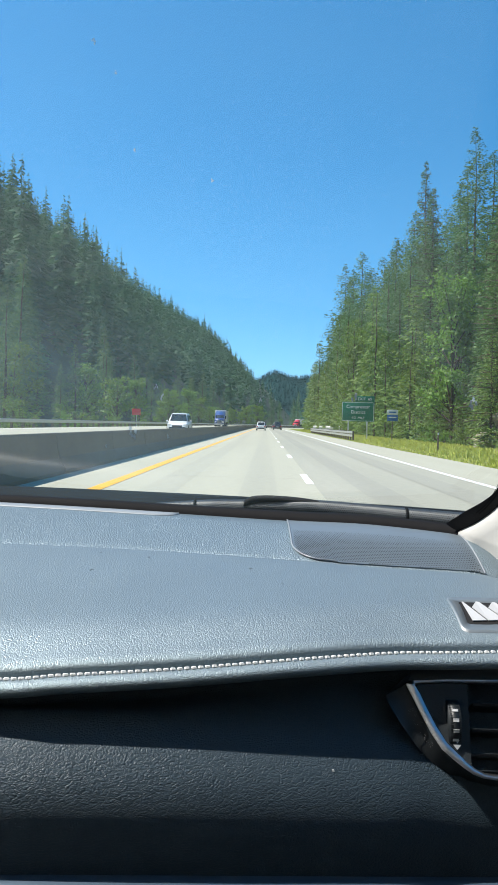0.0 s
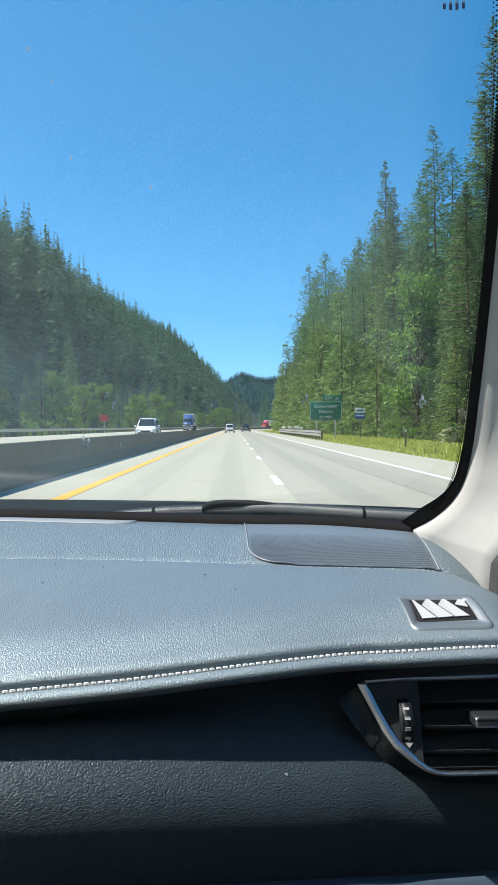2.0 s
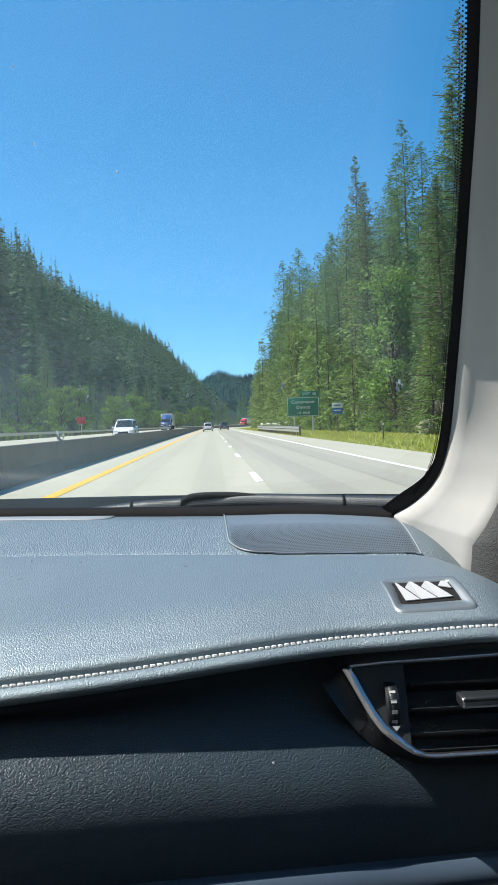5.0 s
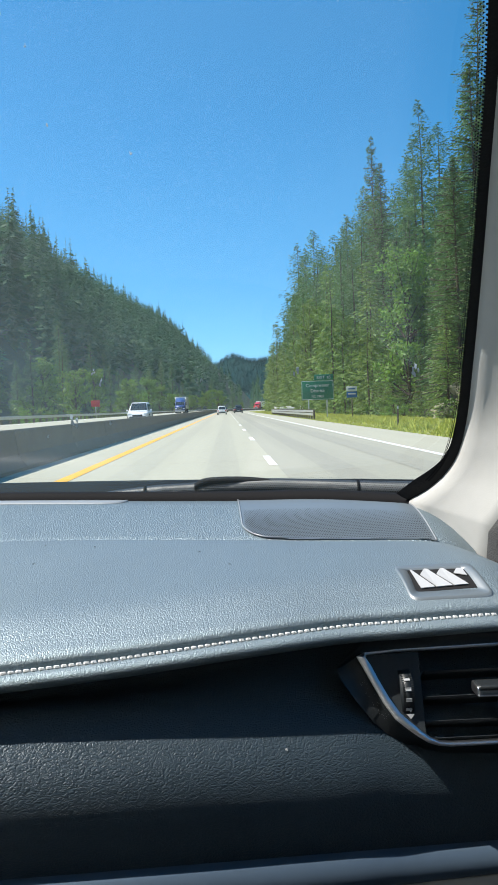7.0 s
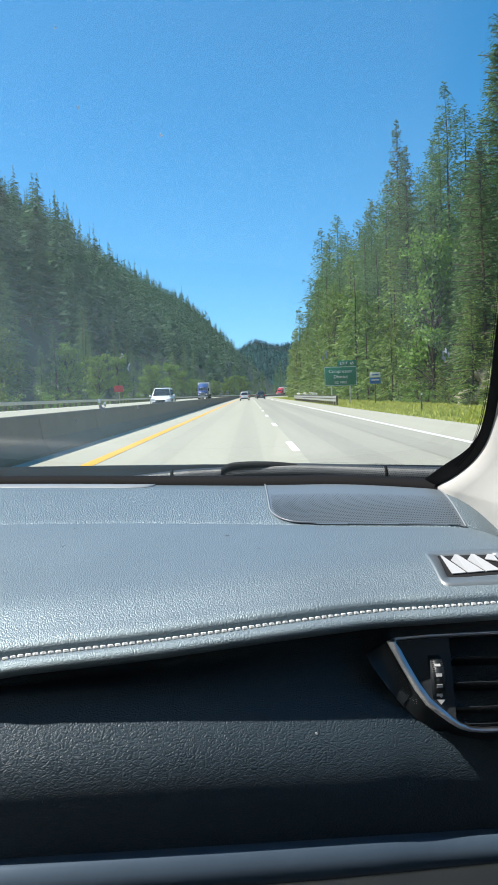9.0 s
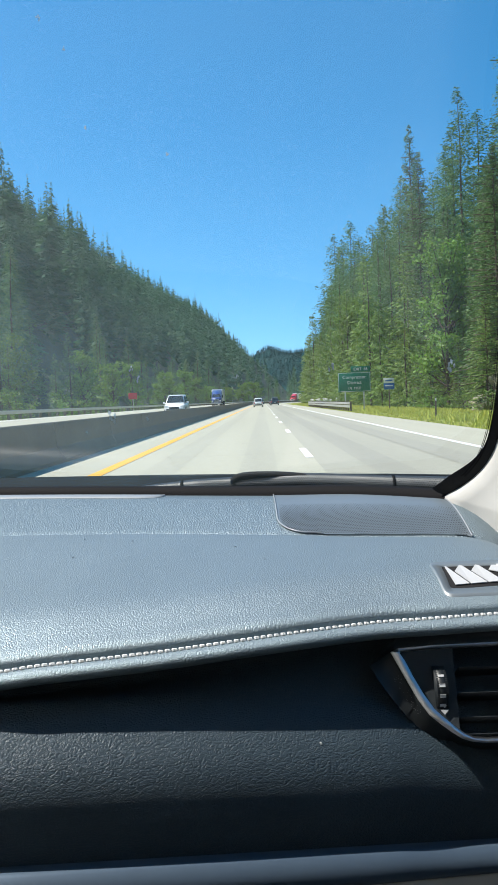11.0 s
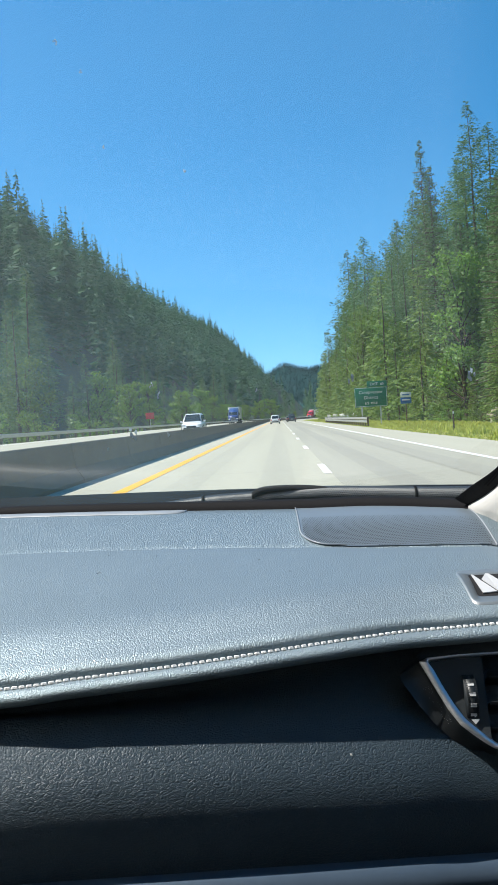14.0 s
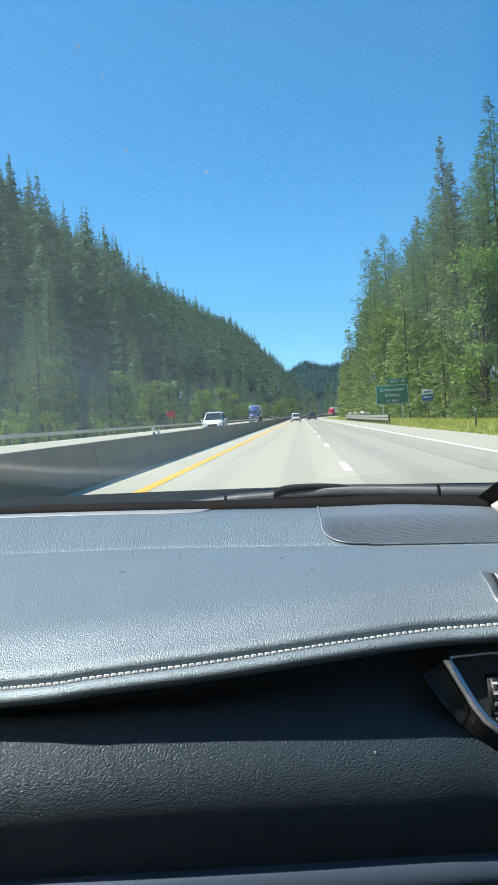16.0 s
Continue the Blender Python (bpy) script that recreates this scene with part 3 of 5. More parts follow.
# forest edge beside the right shoulder: young pines in front, then ever taller rows up the slope
for row, (side, gap, lo, hi) in enumerate([(16.2, 3.3, 0.6, 1.15), (18.6, 4.4, 0.55, 0.85), (22.0, 4.6, 0.85, 1.06), (26.5, 5.2, 0.88, 1.08), (33.0, 6.5, 0.86, 1.06), (41.0, 8.0, 0.86, 1.06)]):
    s = (45.0, 47.0, 52.0, 62.0, 84.0, 110.0)[row]
    while s < 350:
        p = on_road(s, side + rnd.uniform(-1.5, 1.5))
        if row == 0:
            kind = rnd.choice(YOUNG_FIR if s < 85 else FAR_YOUNG)
            grown = 1.0 + 0.002 * s
        else:
            near = BACK_FIR if row > 3 or row == 3 and s > 90 else FIR if s < 68 and row < 3 else MID_FIR if s < 112 and row < 4 else FAR_FIR if s < 185 else VFAR_FIR
            kind = rnd.choices(near, (5, 5, 3, max(0.5, 4 - row), 0.5 * row))[0]
            grown = (27 + 0.055 * max(0.0, min(s, 300.0) - 55)) / 28.5
        plant(kind, p.x, p.y, max(-0.35, right_hill(p.x, p.y)) - 0.1, rnd.uniform(lo, hi) * grown, (1.12 if s < 185 else 1.22) if row else 1.0)
        s += gap * rnd.uniform(0.7, 1.35) * (1 + s / (300 if row < 4 else 190))
for s, side, size in ((66, 20.5, 1.0), (79, 22.5, 1.18), (101, 23.0, 1.15), (127, 24.5, 1.3), (158, 25.0, 1.35), (203, 24.0, 1.4), (262, 21.0, 1.45)):
    p = on_road(s, side)
    plant((FIR if s < 70 else MID_FIR)[4 if s in (66, 127) else 2], p.x, p.y, max(-0.35, right_hill(p.x, p.y)) - 0.1, size, 0.95)
for s, side in ((73, 16.6), (118, 16.4), (150, 16.0)):
    p = on_road(s, side)
    plant(POPLAR[0 if s == 150 else 1], p.x, p.y, -0.35, rnd.uniform(0.75, 1.05), 0.95)
s = 44
while s < 200:
    p = on_road(s, 15.8 + rnd.uniform(-0.5, 1.5))
    plant(rnd.choice(SHRUB), p.x, p.y, -0.34, rnd.uniform(0.5, 1.1))
    s += rnd.uniform(3.0, 7.5)
# mixed trees beyond the opposite lanes
s = 60.0
turnabout = 0
while s < 560:
    p = on_road(s, -24 + rnd.uniform(-5, 2))
    kind = rnd.choices(FAR_FIR[:4] + FAR_POPLAR, (3, 3, 1, 4, 4, 6))[0]
    plant(kind, p.x, p.y, max(-0.3, left_hill(p.x, p.y)) - 0.1, rnd.uniform(0.45, 0.78))
    p = on_road(s, -34 + rnd.uniform(-4, 4))
    turnabout += 1
    if turnabout % 2:
        plant(rnd.choices(FAR_FIR[:4], (4, 4, 3, 3))[0], p.x, p.y, max(-0.3, left_hill(p.x, p.y)) - 0.2, rnd.uniform(0.65, 0.95))
    s += rnd.uniform(5.5, 10) * (1 + s / 500)
for s, side, size in ((112, -20.5, 0.72), (134, -21.5, 0.85), (168, -20.0, 0.8), (206, -19.5, 1.0), (236, -19.5, 0.9)):
    p = on_road(s, side)
    plant(FAR_POPLAR[0 if size > 0.84 else 1], p.x, p.y, -0.1, size, 1.15)
s = 26
while s < 200:
    p = on_road(s, -18.5 + rnd.uniform(-1.5, 1))
    plant(rnd.choice(SHRUB), p.x, p.y, -0.1, rnd.uniform(0.5, 1.0))
    s += rnd.uniform(6, 14)

for x, y, size in ((-9, 372, 1.0), (-15, 350, 0.8), (-4, 398, 1.1), (-22, 330, 0.85)):
    plant(FAR_POPLAR[1], x, y, max(-0.3, left_hill(x, y)) - 0.1, size, 1.2)
for kind in FIR + MID_FIR + FAR_FIR + VFAR_FIR + BACK_FIR + YOUNG_ALL + POPLAR + FAR_POPLAR + SHRUB:
    if kind not in used:
        for ob in [*kind.children, kind]:
            bpy.data.objects.remove(ob)

# woods on the hillsides: finer where they stand nearer
places = []
while len(places) < 4400:
    y = 90 + 2200 * rnd.random() ** 1.3
    x = shift(y) - 38 - 330 * rnd.random() ** 1.2 - 0.12 * y * rnd.random()
    z = left_hill(x, y)
    aside = x < -0.38 * y - 10
    if z > 1 and (abs(x) > 42 or y > 640) and not (aside and rnd.random() < 0.6):
        fine = (6, 5) if aside else (24, 11) if y < 380 else (15, 8) if y < 800 else (8, 5)
        places.append((x, y, z - 0.6, rnd.uniform(14, 30) * (1.4 if rnd.random() < 0.14 else 1) * (1 + 0.4 * min(1.0, max(0.0, y - 350) / 400)), *fine))
spiky_woods("hillside_woods", places, FAR_NEEDLE, 5, "dense dark green conifer woods on the far hillside")
places = []
while len(places) < 1100:
    y = 60 + 1500 * rnd.random() ** 1.3
    x = 24 + 520 * rnd.random() ** 1.3
    z = right_hill(x, y)
    if z > 1 and (x > 48 or y > 360):
        places.append((x, y, z - 0.6, rnd.uniform(17, 30), *((14, 7) if 300 < y < 800 else (7, 5))))
spiky_woods("slope_woods", places, FAR_NEEDLE, 6, "dense green conifer woods on the slope")
places = []
while len(places) < 5200:
    x, y = rnd.uniform(-220, 420), rnd.uniform(2560, 3340)
    z = far_hill(x, y)
    if z > 8:
        places.append((x, y, z - 1, rnd.uniform(13, 24), 5, 4))
spiky_woods("ridge_woods", places, HAZE_NEEDLE, 7, "conifer woods on the distant ridge, tinted blue-green for haze")

# verge grass
gen = np.random.default_rng(9)
k = 38000
s = 24 + 240 * gen.random(k) ** 1.6
side = 7.7 + 8.6 * gen.random(k)
tall = gen.uniform(0.12, 0.38, k) * np.where(side > 9, 1.0, 0.55)
c = np.stack([side, s, -0.28 + tall * 0.42], 1)
lean = unit(np.stack([gen.normal(0, 0.3, k), gen.normal(0, 0.3, k), np.ones(k)], 1))
turn = gen.uniform(0, math.pi, k)
wide = np.stack([np.cos(turn), np.sin(turn), np.zeros(k)], 1) * gen.uniform(0.035, 0.1, k)[:, None]
tagged(mesh_part("verge_grass", quads_mesh("verge_grass", c, lean * tall[:, None], wide), GRASS, None, "", False), "yellow-green rough grass on the verge", "grass", kind="stuff")


# ---- the car's cabin; heights below are given from the phone's level ----
def P(x, y, z):
    return Vector((x, y, z + EYE))


STITCH = [(-0.80, 0.57, -0.198), (-0.50, 0.575, -0.197), (-0.236, 0.588, -0.1925), (-0.173, 0.596, -0.1897), (-0.085, 0.614, -0.1875), (0.011, 0.636, -0.1833), (0.086, 0.655, -0.1815), (0.132, 0.660, -0.181), (0.219, 0.664, -0.179), (0.31, 0.664, -0.1805)]
stitch_line = spline(STITCH, 16)
stitch_y = lambda x: ramp([(p.x, p.y) for p in stitch_line], x)
stitch_z = lambda x: ramp([(p.x, p.z) for p in stitch_line], x)
edge_y = smooth_ramp([(-0.8, 1.30), (-0.48, 1.27), (-0.35, 1.25), (-0.157, 1.21), (0.017, 1.158), (0.12, 1.12), (0.225, 1.072), (0.30, 1.03)])
edge_z = smooth_ramp([(-0.8, -0.127), (-0.35, -0.130), (-0.157, -0.132), (0.017, -0.1325), (0.12, -0.1305), (0.225, -0.134), (0.30, -0.139)])
crease_y = smooth_ramp([(-0.8, 0.995), (-0.28, 0.985), (0.026, 0.968), (0.247, 0.955), (0.30, 0.945)])
crease_z = smooth_ramp([(-0.8, -0.150), (-0.28, -0.1505), (0.026, -0.158), (0.08, -0.161), (0.247, -0.1665), (0.30, -0.1725)])


def fall(x):
    """How far the pad drops as it rounds off towards the door."""
    return 7.0 * max(0.0, x - 0.225) ** 2


dashboard = tagged(new("dashboard"), "black leather-covered dashboard with white stitching under the windscreen", "dashboard")
XS = stations(-0.80, 0.30, 0.011)


def top_profile(x):
    ys, zs, yc, zc = stitch_y(x), stitch_z(x), crease_y(x), crease_z(x)
    zm = zs + 0.031
    pts = spline([(x, ys + 0.0080, zs - 0.0085), (x, ys + 0.0083, zs + 0.0010), (x, ys + 0.0089, zs + 0.0048), (x, ys + 0.0125, zs + 0.0082), (x, ys + 0.024, zs + 0.0130), (x, ys + 0.07, zm - 0.0035), (x, ys + 0.15, zm * 0.75 + zc * 0.25 - 0.0005), (x, (ys + 0.15) * 0.4 + yc * 0.6, zm * 0.35 + zc * 0.65 + 0.002), (x, yc, zc)], 5)
    return [P(p.x, p.y, p.z - fall(x)) for p in pts]


bm = bmesh.new()
grid(bm, [top_profile(x) for x in XS])
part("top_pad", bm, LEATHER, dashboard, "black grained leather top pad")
bm = bmesh.new()
rows = []
for x in XS:
    yc, zc, ye, ze = crease_y(x), crease_z(x), edge_y(x), edge_z(x)
    rows.append([P(x, yc + (ye - yc) * t, zc + (ze - zc) * math.sin(1.571 * t) ** 0.95 - 0.0015 * (t == 0) - fall(x)) for t in (0, 0.03, 0.08, 0.15, 0.25, 0.4, 0.6, 0.8, 1.0)] + [P(x, ye + 0.03, ze - 0.03)])
grid(bm, rows)
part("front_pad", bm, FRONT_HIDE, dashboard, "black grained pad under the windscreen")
# sewn lip, rolled under
bm = bmesh.new()
rows = []
for x in XS:
    ys, zs = stitch_y(x), stitch_z(x) - fall(x)
    rows.append([P(x, ys + 0.0085, zs - 0.0085), P(x, ys + 0.0052, zs - 0.0065), P(x, ys + 0.0028, zs - 0.0008), P(x, ys - 0.001, zs + 0.0004), P(x, ys - 0.005, zs - 0.0005), P(x, ys - 0.0088, zs - 0.0026), P(x, ys - 0.0106, zs - 0.0054), P(x, ys - 0.0103, zs - 0.0088), P(x, ys - 0.007, zs - 0.0115), P(x, ys + 0.008, zs - 0.013), P(x, ys + 0.03, zs - 0.012)])
grid(bm, rows)
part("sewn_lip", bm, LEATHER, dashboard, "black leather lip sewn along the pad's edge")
# recess under the lip and the bulging lower pad; r: downward slope from the phone
PAD_BULGE = [(-0.362, 0.026), (-0.385, 0.012), (-0.405, 0.003), (-0.42, -0.0027), (-0.435, -0.0077), (-0.45, -0.0119), (-0.465, -0.0152), (-0.48, -0.0176), (-0.495, -0.0192), (-0.51, -0.0200), (-0.525, -0.0200), (-0.545, -0.0188), (-0.57, -0.0160), (-0.6, -0.012)]


pad_y = smooth_ramp([(-0.8, 0.545), (-0.4, 0.555), (-0.236, 0.5700), (-0.17, 0.5785), (-0.085, 0.5945), (0.011, 0.6155), (0.086, 0.6325), (0.132, 0.6445), (0.219, 0.662), (0.31, 0.676)])


bm = bmesh.new()
rows = []
for x in XS:
    ys, zs = stitch_y(x), stitch_z(x)
    line = [(x, ys + 0.03, zs - 0.010), (x, ys + 0.034, zs - 0.030)] + [(x, pad_y(x) + o, r * (pad_y(x) + o)) for r, o in PAD_BULGE]
    rows.append([P(*p) for p in spline(line, 4)])
grid(bm, rows)
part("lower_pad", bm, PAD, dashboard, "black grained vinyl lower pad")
# silver trim strip along the bottom, and the pale panel under it
for name, mat, lab in (("trim_strip", SILVER, "satin silver trim strip tinted with reflected sky blue"), ("knee_panel", PALE_TRIM, "pale lower panel below the trim strip")):
    bm = bmesh.new()
    rows = []
    for x in XS:
        y = pad_y(x) - 0.036
        z0 = (-0.585 + 0.040 * x / y) * y
        q = 0.012 if name == "trim_strip" else 0.003
        thin = 0.022 * max(0.0, x - 0.04)
        a, b = (0.0, 0.0215 - thin) if name == "trim_strip" else (0.0225 - thin, 0.30)
        rows.append([P(x, y + 0.04, z0 - a), P(x, y + q, z0 - a), P(x, y + q * 0.72, z0 - a - 0.0015), P(x, y + q * 0.3, z0 - a - 0.4 * min(b - a, 0.02)), P(x, y, z0 - a - 0.8 * min(b - a, 0.02)), P(x, y + 0.002, z0 - b), P(x, y + 0.04, z0 - b)])
    grid(bm, rows)
    part(name, bm, mat, dashboard, lab)
# body of the dashboard behind it all, and its end towards the door
bm = bmesh.new()
box(bm, (-0.80, 0.71, EYE - 0.65), (0.29, 1.28, EYE - 0.21), 0.01)
part("core", bm, DARK, dashboard)
bm = bmesh.new()
rim = top_profile(0.30)
foot = [Vector((p.x, p.y, EYE - 0.40)) for p in rim]
grid(bm, [rim, foot])
part("end_panel", bm, PLASTIC, dashboard)

# stitches
bm = bmesh.new()
grid(bm, [[(u, w * math.cos(a), w * math.sin(a)) for a in [2 * math.pi * k / 6 for k in range(6)]] for u, w in ((-0.0025, 0.0004), (-0.0017, 0.00145), (0.0015, 0.00145), (0.0025, 0.0004))], close=True)
bmesh.ops.recalc_face_normals(bm, faces=bm.faces)
stitch_mesh = bpy.data.meshes.new("stitch")
bm.to_mesh(stitch_mesh)
bm.free()
stitch_mesh.materials.append(THREAD)
x = -0.42
while x < 0.285:
    e = 0.0015
    d = (Vector((2 * e, stitch_y(x + e) - stitch_y(x - e), stitch_z(x + e) - stitch_z(x - e)))).normalized()
    ob = new("stitch", stitch_mesh)
    ob.parent = dashboard
    ob.matrix_basis = Matrix.Translation(P(x, stitch_y(x) - 0.0005, stitch_z(x) + 0.0009 - fall(x))) @ d.to_track_quat("X", "Z").to_matrix().to_4x4() @ pose(0, 0, 0, 0, 9, 16)
    x += 0.00545 * d.x

# ---- speaker grille let into the front pad ----
speaker = tagged(new("speaker_grille"), "black perforated speaker grille set in the dashboard", "speaker grille")


def on_front(x, y, lift=0.0):
    yc, zc, ye, ze = crease_y(x), crease_z(x), edge_y(x), edge_z(x)
    t = max(0.0, (y - yc) / (ye - yc))
    return P(x, y, zc + (ze - zc) * math.sin(1.571 * min(t, 1.0)) ** 0.95 - fall(x) + lift)


def grille_left(t):
    """Left edge of the grille, t from its far end (0) to the rounded near corner (1)."""
    c = min(1.0, max(0.0, (t - 0.74) / 0.26))
    return 0.0115 + 0.004 * t + 0.034 * (1 - math.sqrt(max(0.0, 1 - c * c)))


bm = bmesh.new()
rows = []
for i in range(41):
    t = 1 - (1 - i / 40) ** 2.3
    row = []
    for j in range(33):
        u = j / 32
        x0 = grille_left(t)
        x1 = 0.236 + 0.008 * t
        x = x0 + (x1 - x0) * u
        yc, ye = crease_y(x) + 0.003, edge_y(x) - 0.002
        row.append(on_front(x, ye + (yc - ye) * t, 0.0012))
    rows.append(row)
grid(bm, rows)
part("grille_plate", bm, GRILLE, speaker, "black perforated plate")
bm = bmesh.new()
left_line = [rows[i][0] for i in range(41)] + [rows[40][j] for j in range(1, 4)]
right_line = [rows[i][32] for i in range(41)]
GREY_RIM = material("glossy_grey_plastic", (0.26, 0.28, 0.30), 0.3, vary=0.1, scale=30)
for side_line in (left_line, right_line):
    bm = bmesh.new()
    ring = [[p + Vector((0.0009 * math.cos(a), 0, 0.001 + 0.0009 * math.sin(a))) for a in (0, 1.05, 2.09, 3.14, 4.19, 5.24)] for p in side_line]
    grid(bm, ring, close=True)
    part("rim", bm, GREY_RIM, speaker, "thin glossy grey rim")
bm = bmesh.new()
pitch = 0.0031
holes = []
for j in range(80):
    for i in range(56):
        x = 0.014 + j * pitch + (i % 2) * pitch / 2
        y = 0.952 + i * 0.0039
        t = (edge_y(x) - y) / (edge_y(x) - crease_y(x))
        if 0.40 < t < 0.975 and grille_left(t) + 0.004 < x < 0.232 + 0.008 * t:
            holes.append((on_front(x, y, 0.0017), 0.55 + 0.45 * min(1.0, (t - 0.40) / 0.3)))
# flat black discs on the plate, painted for the dark inside each hole
for p, k in holes:
    vs = [bm.verts.new(p + Vector((0.00092 * k * math.cos(a), 0.0014 * k * math.sin(a), 0.00018 * k * math.sin(a)))) for a in (0, 1.05, 2.09, 3.14, 4.19, 5.24)]
    bm.faces.new(vs)
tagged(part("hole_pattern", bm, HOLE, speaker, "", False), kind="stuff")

# ---- side defroster outlet ----
outlet = tagged(new("defroster_outlet"), "black side-window defroster outlet with pale slanted vanes", "air outlet")


def rounded(corners, r, steps=5):
    """A ring through the corners, each rounded off over the length r."""
    out = []
    k = len(corners)
    for n in range(k):
        p, a, b = Vector(corners[n]), Vector(corners[n - 1]), Vector(corners[(n + 1) % k])
        a, b = p + (a - p).normalized() * r, p + (b - p).normalized() * r
        for i in range(steps):
            t = i / (steps - 1)
            q = (1 - t) ** 2 * a + 2 * t * (1 - t) * p + t * t * b
            out.append((q.x, q.y))
    return out


ring_out = rounded([(0.1475, 0.7435), (0.2165, 0.739), (0.2235, 0.6815), (0.1505, 0.6815)], 0.009)
ring_in = rounded([(0.1575, 0.7315), (0.2085, 0.7285), (0.2120, 0.6925), (0.1575, 0.6930)], 0.0035)


def on_top(x, y, lift):
    ln = top_profile(x)
    z = ramp([(p.y, p.z) for p in ln], y)
    return Vector((x, y, z + lift))


def closed_line(ring, steps=3):
    """The ring with each side cut into short steps, so that it follows the pad."""
    return [((1 - k / steps) * p[0] + k / steps * q[0], (1 - k / steps) * p[1] + k / steps * q[1]) for p, q in zip(ring, ring[1:] + ring[:1]) for k in range(steps)]


bm = bmesh.new()
wide_ring, mouth = closed_line(ring_out), closed_line(ring_in)
a = [on_top(x, y, -0.001) for x, y in wide_ring]
b = [on_top(x + (0.183 - x) * 0.02, y + (0.712 - y) * 0.04, 0.0020) for x, y in wide_ring]
b2 = [on_top(x + (0.183 - x) * 0.07, y + (0.712 - y) * 0.14, 0.0012) for x, y in wide_ring]
c = [on_top(x, y, 0.0008) for x, y in mouth]
d = [on_top(x, y, -0.004) for x, y in mouth]
grid(bm, [a, b, b2, c, d], close=True)
part("frame", bm, GRILLE, outlet, "rounded dark grey plastic frame")


def in_outlet(a, b, lift):
    """A point of the outlet's mouth: a across, b towards the seat."""
    far, near = (0.158 + 0.052 * a, 0.7305 - 0.0025 * a), (0.158 + 0.053 * a, 0.6940 + 0.0025 * a)
    return on_top(far[0] + (near[0] - far[0]) * b, far[1] + (near[1] - far[1]) * b, lift)


# black sheet laid over the pad as the shade inside the mouth
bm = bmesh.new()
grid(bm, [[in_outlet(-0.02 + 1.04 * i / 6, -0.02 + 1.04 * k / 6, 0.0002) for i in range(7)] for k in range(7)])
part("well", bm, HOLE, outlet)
for vane in ([(0.04, 0.07), (0.06, 0.06), (0.325, 0.92), (0.09, 0.93)], [(0.17, 0.36), (0.29, 0.03), (0.34, 0.06), (0.62, 0.91), (0.355, 0.92)], [(0.45, 0.36), (0.57, 0.03), (0.62, 0.06), (0.89, 0.90), (0.65, 0.91)], [(0.74, 0.36), (0.84, 0.07), (0.93, 0.10), (0.94, 0.50)]):
    bm = bmesh.new()
    slab(bm, [in_outlet(a, b, 0.0017 + 0.0003 * (1 - b)) for a, b in vane], (0, 0, -0.0007))
    part("vane", bm, WHITE_PL, outlet, "pale slanted vane", False)

# ---- side air vent ----
vent = tagged(new("air_vent"), "black side air vent framed by a satin chrome line", "air vent")


def on_vent(u, r, out=0.0):
    """A point of the vent's leaning face; u, r: sideways and downward slope from the phone; out: towards the seat."""
    y = 0.7846 / (1 - 0.6 * r)
    return P(u * y, y, r * y) + Vector((0, -0.857 * out, 0.514 * out))


OUT = [(0.150, -0.3140), (0.159, -0.3105), (0.200, -0.308), (0.329, -0.305), (0.48, -0.302), (0.48, -0.433), (0.326, -0.433), (0.267, -0.4335), (0.250, -0.4315), (0.237, -0.427), (0.225, -0.419), (0.211, -0.408), (0.197, -0.396), (0.183, -0.376), (0.170, -0.352), (0.158, -0.329)]
INN = [(0.1605, -0.3165), (0.163, -0.3135), (0.200, -0.3108), (0.329, -0.308), (0.477, -0.305), (0.477, -0.425), (0.326, -0.425), (0.267, -0.4255), (0.252, -0.424), (0.240, -0.420), (0.2295, -0.412), (0.216, -0.402), (0.2025, -0.389), (0.189, -0.369), (0.1765, -0.346), (0.167, -0.3265)]
front = [on_vent(u, r) for u, r in OUT]
low = {9: (0.250, -0.452), 10: (0.224, -0.450), 11: (0.205, -0.436), 12: (0.186, -0.420), 13: (0.168, -0.402), 14: (0.150, -0.378), 15: (0.133, -0.352), 0: (0.124, -0.335)}
back = []
for i, (u, r) in enumerate(OUT):
    uu, rr = low.get(i, (u, r - 0.02 if r < -0.42 else r + 0.01))
    y = 0.641 if 11 <= i <= 15 else 0.6555
    back.append(P(uu * y, y, rr * y * 0.985))
bm = bmesh.new()
mid = [on_vent(u, r, -0.004) + (Vector(q) - on_vent(u, r)) * 0.12 for (u, r), q in zip(OUT, back)]
grid(bm, [front + front[:1], mid + mid[:1], back + back[:1]])
part("housing", bm, PLASTIC, vent, "black plastic housing dusted with crumbs")
bm = bmesh.new()
a = [on_vent(u, r, 0.0) for u, r in OUT]
slant = [1.0 if i == 0 or i > 10 else 0.5 if i in (9, 10) else 0.0 for i in range(len(OUT))]
b = [on_vent(u * 0.94 + v * 0.06, r * 0.94 + q * 0.06, 0.0032 - 0.0030 * k) for (u, r), (v, q), k in zip(OUT, INN, slant)]
c = [on_vent(u, r, -0.0016 + 0.0052 * k) for (u, r), k in zip(INN, slant)]
d = [on_vent(u, r, -0.004) for u, r in INN]
grid(bm, [a + a[:1], b + b[:1], c + c[:1], d + d[:1]])
part("chrome_line", bm, CHROME, vent, "satin chrome surround line")
face = [on_vent(u, r, -0.003) for u, r in INN]
OPEN_U = 0.236
bm = bmesh.new()
left_face = [on_vent(u, r, -0.003) for u, r in ((0.1605, -0.3165), (0.163, -0.3135), (0.200, -0.3108), (0.228, -0.3100), (OPEN_U, -0.418), (0.2295, -0.412), (0.216, -0.402), (0.2025, -0.389), (0.189, -0.369), (0.1765, -0.346), (0.167, -0.3265))]
slab(bm, left_face, (0, 0.012, 0.0))
